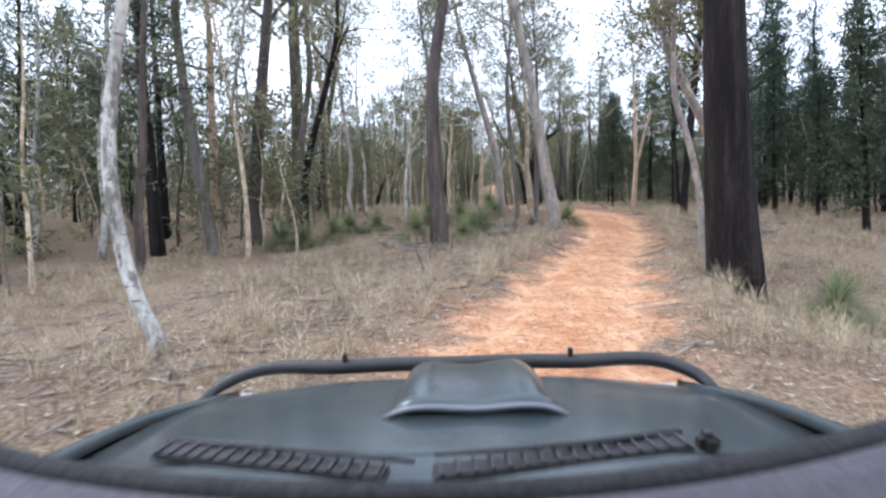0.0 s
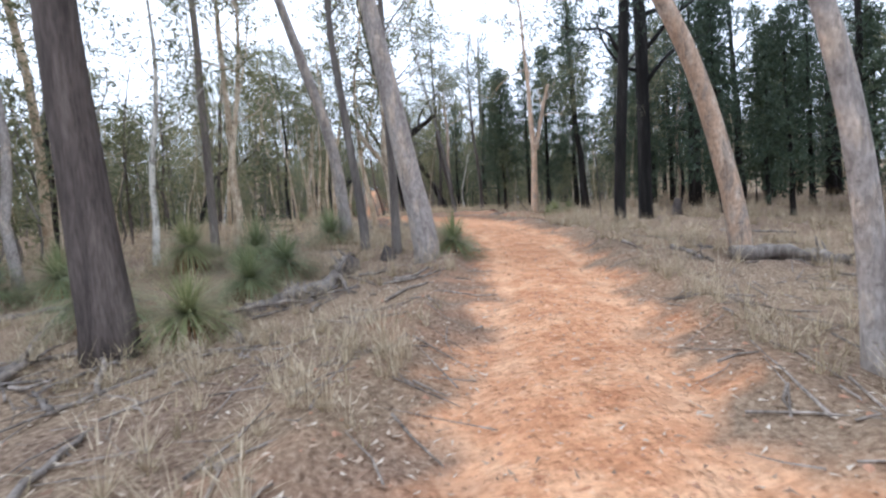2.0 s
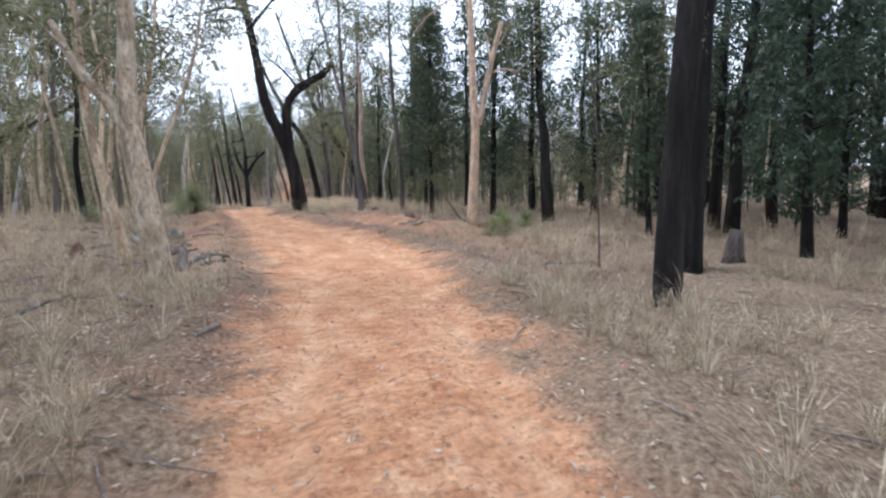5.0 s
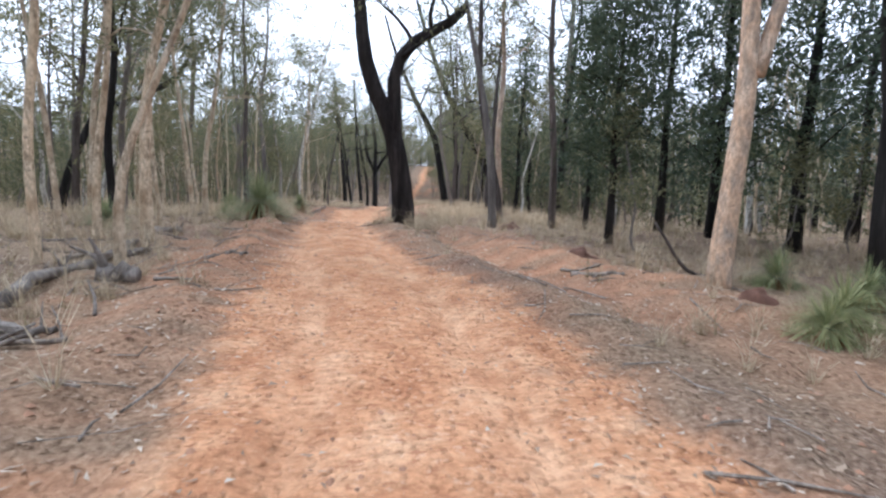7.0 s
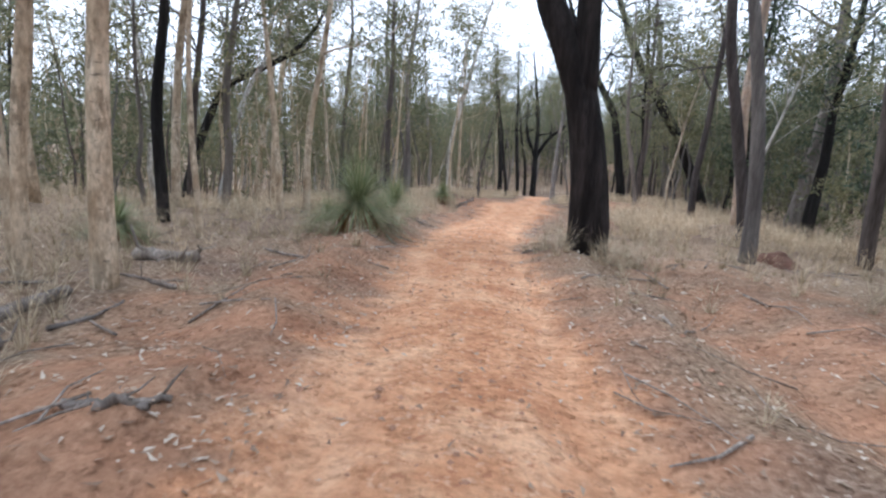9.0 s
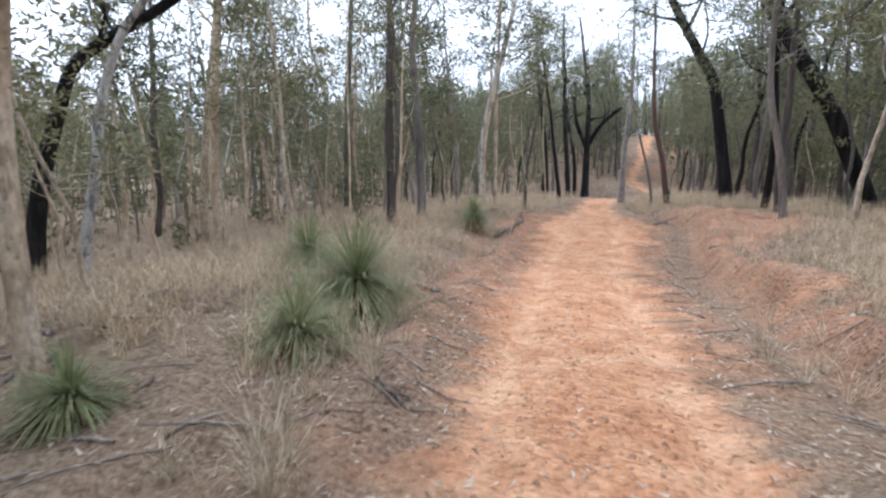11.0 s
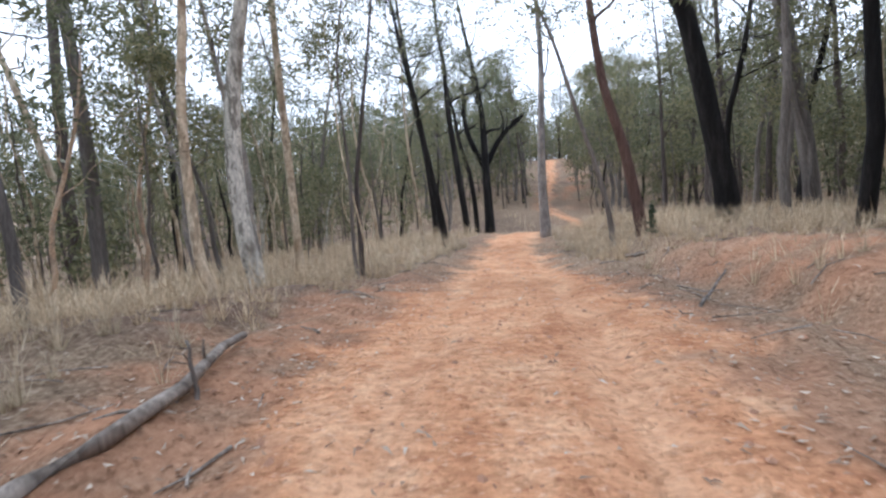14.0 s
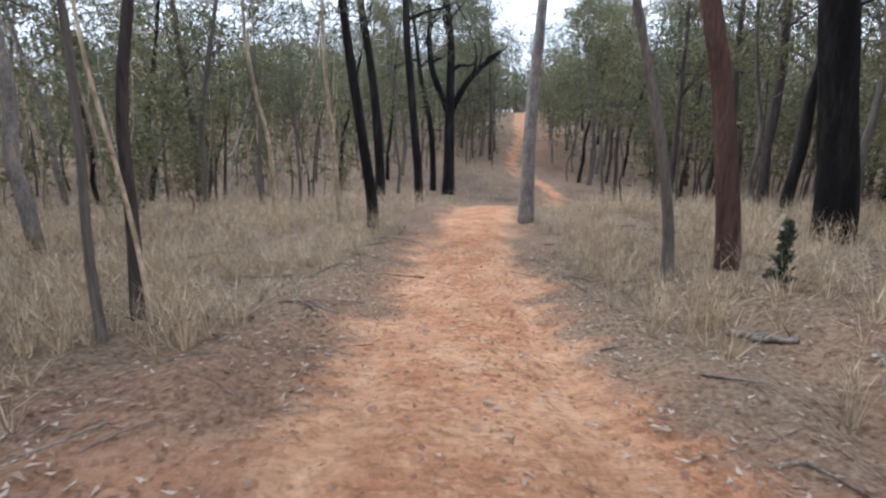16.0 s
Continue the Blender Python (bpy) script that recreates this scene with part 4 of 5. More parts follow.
# ---- the thin stems and leafy scrub that close the view between the trees ----
def thicket(name, bark_kind, foliage, count, seed, want, tall, label, along=(4, 118), near=11.0, foot=0.3, reach=36.0):
    rng = np.random.RandomState(seed)
    verts, faces, clumps = [], [], []
    done = 0
    while done < count:
        y = rng.uniform(*along)
        d = rng.choice((-1, 1)) * (near + reach * rng.rand() ** 1.2)
        x = float(glide(y, ROAD_Y, ROAD_X)) + d
        if not want(x, y, d):
            continue
        done += 1
        z, h = float(ground_height(x, y)), rng.uniform(*tall)
        lean = rng.normal(0, 0.06, 2) * h
        mid = np.array((x + lean[0] * 0.3 + rng.normal(0, 0.12), y, z + h * 0.45))
        top = np.array((x + lean[0], y + lean[1], z + h * 0.95))
        low = np.array((x + rng.normal(0, 0.022) * h, y, z + h * 0.2))
        high = (mid + top) / 2 + rng.normal(0, 0.022, 3) * h
        tube(smooth_line([(x, y, z - 0.2), low, mid, high, top], 8), np.linspace(1, 0.3, 8) * (0.012 + 0.0065 * h) * rng.uniform(0.7, 1.3), 5, verts, faces, rng)
        n = rng.randint(7, 12)
        f = rng.uniform(foot, 1.02, n)[:, None]
        spine = np.where(f < 0.5, np.array((x, y, z)) + (mid - (x, y, z)) * f / 0.5, mid + (top - mid) * (f - 0.5) / 0.5)
        clumps.append(spine + rng.normal(0, 0.1, (n, 3)) * h * (1, 1, 0.4))
    ob = tagged(new(name, mesh_of(name, verts, faces, BARK[bark_kind])), label, "undergrowth", kind="stuff")
    part("foliage", pieces_mesh("foliage", leaves(np.concatenate(clumps), rng, 0.3, 15, 0.36), foliage), ob)


facing = lambda x, y: abs(x - 6) < 16 + 0.8 * (y + 4)
thicket("scrub", "grey", GUM_LEAF, 420, 301, lambda x, y, d: facing(x, y) and (d < 0 or y > 40), (1.2, 4.5), "low leafy eucalypt scrub between the trees", foot=0.08)
thicket("young_gums", "pale", GUM_LEAF, 400, 302, lambda x, y, d: facing(x, y) and (d < 0 or y > 26), (4.5, 8.5), "crowd of thin pale young gums in the woodland")
thicket("young_ironbarks", "iron", GUM_LEAF, 260, 303, lambda x, y, d: facing(x, y) and (y > 45 or d < 0), (4.0, 8.0), "crowd of thin dark young ironbarks in the woodland")
thicket("young_pines", "black", PINE_LEAF, 80, 304, lambda x, y, d: facing(x, y) and d > 0 and y < 52, (2.5, 7.0), "crowd of thin dark young cypress pines")
thicket("hill_gums", "grey", GUM_LEAF, 300, 305, lambda x, y, d: abs(d) > 2.2 or y > 136, (3.0, 8.5), "thin grey gums crowding the far hillside", (91, 155), 0.0)
thicket("hill_scrub", "iron", GUM_LEAF, 160, 306, lambda x, y, d: y > 92 or x < 2 or x > 13, (1.5, 5.0), "dark leafy scrub on the far slope", (70, 130), 2.6)
thicket("slope_ironbarks", "iron", GUM_LEAF, 170, 307, lambda x, y, d: abs(x - 4.86 - 0.105 * (y - 54.3)) > 1.5 and (y > 84 or x > 12.5 or x < 0.5), (4.0, 8.5), "thin dark ironbarks on the slope beyond the dip", (72, 122), 1.4)
thicket("hilltop_scrub", "grey", GUM_LEAF, 130, 308, lambda x, y, d: True, (2.0, 6.0), "leafy scrub along the top of the far hill", (127, 142), 0.0, 0.03, 26.0)


# ---- grass trees, logs and sticks ----
grass_tree(2.24, 42.24, 1.12, 1, 0.35)
grass_tree(0.17, 44.39, 1.0, 2, 0.3)
grass_tree(2.40, 40.77, 0.72, 3, 0.15)
grass_tree(1.74, 39.20, 0.5, 4, 0.1)
grass_tree(1.72, 50.23, 0.75, 5, 0.5)
grass_tree(0.55, 14.97, 0.8, 6, 0.3)
grass_tree(-0.59, 19.60, 0.95, 7, 0.5)
grass_tree(1.40, 18.22, 0.9, 8, 0.3)
grass_tree(2.27, 22.32, 1.04, 9, 0.3)
grass_tree(-2.70, 19.05, 0.95, 10, 0.3)
grass_tree(-3.75, 18.90, 0.95, 11, 0.25)
grass_tree(-4.05, 17.62, 0.95, 12, 0.3)
grass_tree(0.64, 20.23, 1.04, 13, 0.3)
grass_tree(-1.01, 16.48, 1.0, 14, 0.4)
grass_tree(0.96, 16.95, 0.85, 15, 0.3)
grass_tree(-4.70, 16.10, 0.9, 16, 0.3)
grass_tree(-5.44, 16.05, 1.17, 17, 0.3)
grass_tree(6.06, 7.39, 0.91, 18, 0.2)
grass_tree(4.66, 18.16, 0.78, 19, 0.2)
grass_tree(12.08, 28.52, 0.6, 20, 0.2)
grass_tree(11.53, 28.14, 0.5, 21, 0.15)
grass_tree(13.12, 29.25, 0.55, 22, 0.2)
grass_tree(12.99, 30.61, 0.65, 23, 0.15)
cypress(7.78, 58.65, 0.012, 0.6, 0.11, 24, 0.04, "small dark green cypress seedling in dry grass", 110, 1.6, 0.045)
grass_tree(14.49, 59.33, 1.17, 25, 0.4)
grass_tree(0.86, 34.65, 0.65, 26, 0.2)
grass_tree(3.45, 36.9, 1.2, 27, 0.5)
fallen("fallen_log", ((9.10, 15.81, 0.11), (9.68, 15.42, 0.11), (9.70, 14.78, 0.11)), 0.16, 0.1, 27, "grey weathered log lying in the leaf litter")
fallen("fallen_log", ((9.70, 14.78, 0.07), (10.00, 14.48, 0.07)), 0.1, 0.06, 28, "grey weathered log lying in the leaf litter")
fallen("fallen_log", ((1.55, 15.63, 0.09), (1.88, 16.26, 0.09), (2.33, 16.81, 0.09), (2.27, 17.67, 0.09)), 0.13, 0.08, 29, "grey weathered log lying in the leaf litter")
fallen("fallen_log", ((2.27, 18.04, 0.07), (2.70, 19.34, 0.07)), 0.1, 0.07, 30, "grey weathered log lying in the leaf litter")
fallen("fallen_branch", ((2.92, 15.21, 0.02), (3.18, 15.34, 0.02), (3.56, 15.39, 0.02)), 0.03, 0.015, 31, "thin bleached branch lying on the ground")
fallen("fallen_branch", ((2.09, 17.99, 0.02), (2.58, 17.00, 0.02), (2.92, 16.63, 0.02)), 0.03, 0.015, 32, "thin bleached branch lying on the ground")
fallen("fallen_log", ((8.83, 17.00, 0.04), (8.72, 16.35, 0.04), (8.42, 15.50, 0.04)), 0.06, 0.03, 33, "grey weathered log lying in the leaf litter")
fallen("fallen_branch", ((11.33, 18.44, 0.02), (12.52, 17.54, 0.02)), 0.035, 0.02, 34, "thin bleached branch lying on the ground")
fallen("fallen_log", ((3.51, 28.48, 0.06), (3.00, 29.94, 0.06), (3.04, 30.60, 0.06), (2.56, 32.57, 0.06)), 0.08, 0.05, 35, "grey weathered log lying in the leaf litter")
fallen("fallen_log", ((3.55, 29.79, 0.09), (4.03, 29.75, 0.09)), 0.13, 0.1, 36, "grey weathered log lying in the leaf litter")
fallen("fallen_log", ((3.78, 28.09, 0.04), (4.11, 28.01, 0.04), (4.19, 28.15, 0.04)), 0.06, 0.03, 37, "grey weathered log lying in the leaf litter")
fallen("fallen_branch", ((4.60, 26.05, 0.03), (4.75, 26.29, 0.03), (5.28, 26.04, 0.03)), 0.05, 0.03, 38, "thin bleached branch lying on the ground")
fallen("fallen_branch", ((4.27, 26.94, 0.03), (4.08, 27.78, 0.03), (4.57, 27.70, 0.03)), 0.04, 0.02, 39, "thin bleached branch lying on the ground")
fallen("dead_stick", ((12.4, 31.0, 0.03), (11.9, 31.17, 0.06), (11.62, 31.3, 0.45), (11.4, 31.4, 0.85)), 0.035, 0.018, 40, "dark dead branch rising bent out of the grass", "iron")
fallen("fallen_branch", ((9.84, 30.90, 0.03), (10.60, 30.68, 0.03)), 0.05, 0.03, 41, "thin bleached branch lying on the ground")
fallen("fallen_log", ((2.40, 50.11, 0.04), (2.67, 50.54, 0.04), (2.84, 51.04, 0.04), (2.70, 52.57, 0.04)), 0.06, 0.03, 42, "grey weathered log lying in the leaf litter")
fallen("fallen_branch", ((2.50, 44.03, 0.02), (3.45, 43.14, 0.02)), 0.03, 0.02, 43, "thin bleached branch lying on the ground")
fallen("fallen_branch", ((6.87, 54.03, 0.01), (7.73, 55.44, 0.01)), 0.02, 0.01, 44, "thin bleached branch lying on the ground")
fallen("fallen_log", ((-3.06, 17.67, 0.04), (-2.32, 17.91, 0.04), (-1.38, 17.41, 0.04)), 0.06, 0.03, 45, "grey weathered log lying in the leaf litter")
fallen("fallen_log", ((-2.03, 15.12, 0.06), (-1.35, 14.60, 0.06), (-0.98, 14.70, 0.06)), 0.09, 0.05, 46, "grey weathered log lying in the leaf litter")
fallen("fallen_branch", ((-0.85, 13.71, 0.03), (-0.84, 14.78, 0.03), (-0.39, 14.66, 0.03), (0.24, 13.34, 0.03)), 0.04, 0.025, 47, "thin bleached branch lying on the ground")
fallen("fallen_branch", ((0.50, 11.47, 0.02), (0.52, 12.48, 0.02)), 0.03, 0.02, 48, "thin bleached branch lying on the ground")
fallen("fallen_branch", ((1.26, 14.21, 0.03), (0.93, 15.37, 0.03)), 0.04, 0.02, 49, "thin bleached branch lying on the ground")
fallen("fallen_log", ((1.11, 15.60, 0.08), (2.07, 16.43, 0.08)), 0.12, 0.1, 50, "grey weathered log lying in the leaf litter")
fallen("fallen_branch", ((10.48, 23.99, 0.02), (11.64, 24.09, 0.02)), 0.03, 0.02, 51, "thin bleached branch lying on the ground")
fallen("fallen_branch", ((4.08, 24.02, 0.03), (4.59, 23.27, 0.03)), 0.04, 0.02, 52, "thin bleached branch lying on the ground")
fallen("fallen_branch", ((4.85, 25.80, 0.03), (5.25, 25.52, 0.03)), 0.05, 0.03, 53, "thin bleached branch lying on the ground")
fallen("fallen_branch", ((5.45, 21.74, 0.02), (5.29, 21.47, 0.02)), 0.03, 0.02, 54, "thin bleached branch lying on the ground")
fallen("fallen_branch", ((4.33, 31.11, 0.02), (4.84, 31.14, 0.02)), 0.03, 0.02, 55, "thin bleached branch lying on the ground")
fallen("fallen_branch", ((3.12, 31.17, 0.03), (3.32, 31.52, 0.03)), 0.05, 0.03, 56, "thin bleached branch lying on the ground")
fallen("fallen_branch", ((4.63, 31.03, 0.02), (4.88, 31.25, 0.02)), 0.035, 0.02, 57, "thin bleached branch lying on the ground")
fallen("fallen_log", ((2.05, 33.84, 0.06), (2.69, 33.99, 0.06)), 0.09, 0.06, 58, "grey weathered log lying in the leaf litter")
fallen("fallen_branch", ((-0.31, 40.07, 0.03), (-1.10, 40.96, 0.03), (0.37, 40.50, 0.03)), 0.04, 0.02, 59, "thin bleached branch lying on the ground")
fallen("fallen_branch", ((0.91, 60.74, 0.02), (1.35, 61.73, 0.02)), 0.03, 0.02, 60, "thin bleached branch lying on the ground")
fallen("fallen_branch", ((7.28, 58.10, 0.02), (7.47, 57.88, 0.02)), 0.03, 0.02, 61, "thin bleached branch lying on the ground")
fallen("fallen_branch", ((7.19, 58.31, 0.03), (7.46, 57.84, 0.03)), 0.04, 0.02, 62, "thin bleached branch lying on the ground")
fallen("fallen_branch", ((9.83, 31.30, 0.02), (9.95, 31.01, 0.02), (10.47, 31.31, 0.02)), 0.03, 0.02, 63, "thin bleached branch lying on the ground")
fallen("fallen_branch", ((-2.01, 17.63, 0.03), (-0.76, 13.62, 0.03)), 0.05, 0.03, 65, "thin bleached branch lying on the ground")
fallen("dead_stick", ((0.14, 11.22, -0.05), (0.16, 11.21, 0.32), (0.19, 11.21, 0.64)), 0.03, 0.015, 66, "bleached dead stick leaning up out of the litter")
fallen("dead_stick", ((-0.32, 10.73, -0.05), (-0.31, 10.73, 0.18), (-0.30, 10.73, 0.35)), 0.035, 0.02, 67, "bleached dead stick leaning up out of the litter")
fallen("dead_stick", ((-0.39, 9.25, -0.05), (-0.48, 9.25, 0.24), (-0.57, 9.25, 0.47)), 0.03, 0.012, 68, "bleached dead stick leaning up out of the litter")
fallen("dead_stick", ((2.82, 50.04, -0.05), (2.88, 50.05, 0.18), (2.94, 50.06, 0.37)), 0.03, 0.02, 69, "bleached dead stick leaning up out of the litter")
fallen("dead_stick", ((2.51, 49.93, -0.05), (2.58, 49.94, 0.09), (2.65, 49.95, 0.19)), 0.03, 0.02, 70, "bleached dead stick leaning up out of the litter")
fallen("dead_stick", ((2.73, 49.98, -0.05), (2.76, 49.99, 0.11), (2.78, 49.99, 0.21)), 0.03, 0.02, 71, "bleached dead stick leaning up out of the litter")
fallen("dead_stick", ((2.90, 51.63, -0.05), (2.89, 51.63, 0.18), (2.87, 51.63, 0.36)), 0.02, 0.01, 72, "bleached dead stick leaning up out of the litter")


def brushwood(cx, cy, rx, ry, count, seed, group):
    """A tangle of broken grey branches heaped loosely on the ground."""
    rng = np.random.RandomState(seed)
    for k in range(count):
        x, y, a, ln = cx + rng.normal(0, rx), cy + rng.normal(0, ry), rng.uniform(0, 6.28), rng.uniform(0.35, 1.5)
        if abs(float(across(x, y)[0])) < float(across(x, y)[1]) + 0.45 + ln / 2:
            continue
        r = rng.uniform(0.012, 0.04)
        dx, dy, bow = math.cos(a) * ln / 2, math.sin(a) * ln / 2, rng.normal(0, 0.12) * ln
        lift = rng.uniform(0, 0.22) * (rng.rand() < 0.5)
        ob = fallen("fallen_branch", ((x - dx, y - dy, r), (x - dy * bow, y + dx * bow, r + lift * 0.4), (x + dx, y + dy, r + lift)), r, r * 0.4, seed * 50 + k,
                    "crooked grey dead branch in a heap of brushwood", "dead", 4)
        tagged(ob, group=group)


brushwood(2.3, 16.6, 0.7, 0.9, 16, 81, "brushwood by the leaning gum")
brushwood(-0.6, 14.2, 0.9, 0.7, 15, 82, "brushwood by the ironbark")
brushwood(3.6, 27.6, 0.6, 1.6, 20, 83, "brushwood at the bend")
brushwood(2.6, 32.0, 0.6, 1.3, 11, 84, "brushwood before the grass tree")
brushwood(9.2, 16.6, 0.7, 0.7, 8, 85, "brushwood by the salmon gum")
brushwood(-0.1, 40.6, 0.6, 0.7, 9, 86, "brushwood below the grass trees")

# ---- grass, fallen leaves, twigs and clods ----
rng = np.random.RandomState(9)


def strew(n, lo, hi, yr, side=None, power=1.6):
    """Places beside the track, thinning out with the distance from its edge."""
    y = rng.uniform(*yr, n)
    d = lo + (hi - lo) * rng.rand(n) ** power
    s = np.where(rng.rand(n) < 0.5, -1, 1) if side is None else side
    w = glide(y, ROAD_Y, ROAD_W)
    x = glide(y, ROAD_Y, ROAD_X) + s * (w + d)
    return np.stack([x, y, ground_height(x, y)], 1), d


def grassy(p, keep):
    p = p[rng.rand(len(p)) > 1.7 * scraped(p[:, 0], p[:, 1])]
    return p[(wave(p[:, 0], p[:, 1], 31, 3.5) + 0.6 * wave(p[:, 0], p[:, 1], 32, 1.2)) > keep]


a, _ = strew(6800, 0.5, 13, (3, 66), None, 1.5)
a = grassy(a, -0.2)
ring = rng.uniform(0, 6.28, 34)
tuft = np.stack([7.2 + np.cos(ring) * rng.uniform(0.35, 0.95, 34), 36.9 + np.sin(ring) * rng.uniform(0.35, 1.0, 34)], 1)
a = np.concatenate([a, np.column_stack([tuft, ground_height(tuft[:, 0], tuft[:, 1])])])
dry = pieces_mesh("dry_grass", blades(a, rng, 0.2 + 0.42 * rng.rand(len(a)) ** 1.5, 36, 0.7, 0.0031), DRY_GRASS)
tagged(new("dry_grass", dry), "straw-coloured dry grass tussocks beside the track", "grass", kind="stuff")
b, _ = strew(7000, 0.4, 12, (2, 44), None, 1.4)
b = grassy(b, -0.2)
grey = pieces_mesh("grey_grass", blades(b, rng, 0.14 + 0.3 * rng.rand(len(b)), 11, 0.8, 0.0048), GREY_GRASS)
tagged(new("withered_grass", grey), "withered grey-brown grass and herbs in the litter", "grass", kind="stuff")
c, _ = strew(5000, 2.5, 26, (22, 95), None, 1.0)
c2, _ = strew(7000, 0.8, 8, (40, 68), None, 1.1)
c = np.concatenate([c, c2[wave(c2[:, 0], c2[:, 1], 41, 2.4) > -0.35]])
c = grassy(c, -2.0)
tall = pieces_mesh("tall_grass", blades(c, rng, 0.28 + 0.36 * rng.rand(len(c)), 14, 0.65, 0.004), DRY_GRASS)
tagged(new("tall_grass", tall), "tall blond dry grass between the trees", "grass", kind="stuff")


def flakes(p, size, lift=0.006):
    n = len(p)
    a = rng.uniform(0, 2 * math.pi, n)
    way = np.stack([np.cos(a), np.sin(a), rng.normal(0, 0.2, n)], 1)
    cross = np.stack([-np.sin(a), np.cos(a), rng.normal(0, 0.3, n)], 1)
    ln, wd = (size * rng.uniform(0.5, 1.4, n))[:, None], (size * rng.uniform(0.12, 0.25, n))[:, None]
    m = p + (0, 0, lift) + np.array((0, 0, 1)) * np.abs(rng.normal(0, 0.012, (n, 1)))
    return np.stack([m + way * ln / 2, m + cross * wd - way * ln * 0.3, m - cross * wd - way * ln / 2], 1)


f, _ = strew(60000, -0.2, 5.0, (1, 62), None, 1.15)
f = f[wave(f[:, 0], f[:, 1], 51, 1.3) + 0.8 * wave(f[:, 0], f[:, 1], 52, 0.5) > rng.uniform(-1.6, 0.6, len(f))]
g, _ = strew(4500, -1.4, 0.4, (1, 62), None, 0.7)
tagged(new("leaf_litter", pieces_mesh("leaf_litter", flakes(np.concatenate([f, g]), 0.065), LITTER)), "brown and grey fallen gum leaves strewn on the ground", "leaves", kind="stuff")
t, d = strew(1500, 0.0, 8, (1, 64), None, 1.3)
t = np.concatenate([t, strew(420, 0.2, 6, (2.5, 15), -1, 1.0)[0], strew(160, 0.3, 4, (4, 14), 1, 1.0)[0]])
verts, faces = [], []
for p in t:
    a, ln = rng.uniform(0, 6.28), rng.uniform(0.15, 0.9)
    w = np.array((math.cos(a), math.sin(a), 0.0)) * ln / 2
    e = [p - w, p + rng.normal(0, 0.03, 3), p + w]
    for q in e:
        q[2] = float(ground_height(q[0], q[1])) + 0.012 + 0.02 * rng.rand()
    tube(np.array(e), np.array((1, 0.8, 0.4)) * rng.uniform(0.004, 0.014), 5, verts, faces, rng)
tagged(new("twigs", mesh_of("twigs", verts, faces, BARK["dead"])), "thin grey twigs scattered over the litter", "twigs", kind="stuff")
k, _ = strew(6500, -1.7, 1.6, (1, 64), None, 0.9)
verts, faces = [], []
for p in k:
    s = 0.008 + 0.026 * rng.rand() ** 4
    o = len(verts)
    top = [p + (math.cos(q) * s * rng.uniform(0.7, 1.3), math.sin(q) * s * rng.uniform(0.7, 1.3), s * rng.uniform(-0.2, 0.3)) for q in (0, 1.26, 2.5, 3.8, 5.0)]
    verts.extend(top + [p + (0, 0, s * 0.8)])
    faces.extend([(o + i, o + (i + 1) % 5, o + 5) for i in range(5)])
tagged(new("clods", mesh_of("clods", verts, faces, STONE)), "small red clods and stones on the track", "stones", kind="stuff")

# ---- termite mounds and a burnt stump ----
def mound(x, y, r, h, seed, label):
    rng = np.random.RandomState(seed)
    verts, faces = [], []
    line = np.array([(0, 0, -0.1), (0, 0, h * 0.25), (0.02, 0.01, h * 0.6), (0.03, 0, h * 0.88), (0.03, 0, h)])
    tube(smooth_line(line, 9), np.interp(np.linspace(0, 1, 9), np.linspace(0, 1, 5), (1.1, 0.92, 0.66, 0.34, 0.1)) * r, 18, verts, faces, rng, 0.2)
    ob = new("termite_mound", mesh_of("termite_mound", verts, faces, MOUND, True))
    ob.location = (x, y, float(ground_height(x, y)))
    return tagged(ob, label, "mound")


def stump(x, y, r, h, seed, kind="iron", label="dark weathered broken tree stump in dry grass"):
    rng = np.random.RandomState(seed)
    verts, faces = [], []
    tube(np.array([(0, 0, -0.1), (0, 0, h * 0.3), (0.02, 0, h * 0.7), (0.05, 0, h)]), np.array((1.25, 1.0, 0.9, 0.8)) * r, 14, verts, faces, rng, 0.1, 0.3)
    for v in verts[-14:]:
        v[2] += rng.uniform(-0.22, 0.16) * h
    ob = new("tree_stump", mesh_of("tree_stump", verts, faces, BARK[kind], True))
    ob.location = (x, y, float(ground_height(x, y)))
    return tagged(ob, label, "stump")


mound(10.48, 32.17, 0.32, 0.15, 3, "low dark red termite mound beside the track")
mound(2.46, 27.88, 0.28, 0.3, 4, "low dark red termite mound among fallen branches")
mound(12.11, 29.83, 0.35, 0.18, 5, "heap of dark red earth")
mound(10.84, 39.30, 0.5, 0.22, 6, "heap of turned red earth at the track edge")
stump(13.96, 23.13, 0.14, 0.55, 4)
stump(11.35, 61.55, 0.08, 0.3, 5)
stump(4.58, 25.72, 0.075, 0.34, 8, "dead", "splintered bleached grey stump among fallen branches")
stump(3.41, 18.72, 0.14, 0.25, 6)
stump(2.63, 18.03, 0.14, 0.22, 7)


# ---- the dusty four-wheel drive from which the track is seen, standing where the drive begins ----
def coat(name, col, rough, metal=0.0, dust=0.35, dusty=(0.3, 0.21, 0.15)):
    mat, tree, bsdf = shader(name, rough, 0.5)
    bsdf.inputs["Metallic"].default_value = metal
    at = place(tree)
    film = ramp(tree, clouds(tree, at, 3.5, 6), ((0.35, (0, 0, 0)), (0.75, (dust, dust, dust))))
    tree.links.new(mix(tree, film, col, dusty), bsdf.inputs["Base Color"])
    speck = ramp(tree, clouds(tree, at, 60, 3), ((0.3, (rough * 0.8,) * 3), (0.7, (min(1, rough * 1.3),) * 3)))
    tree.links.new(speck, bsdf.inputs["Roughness"])
    return mat


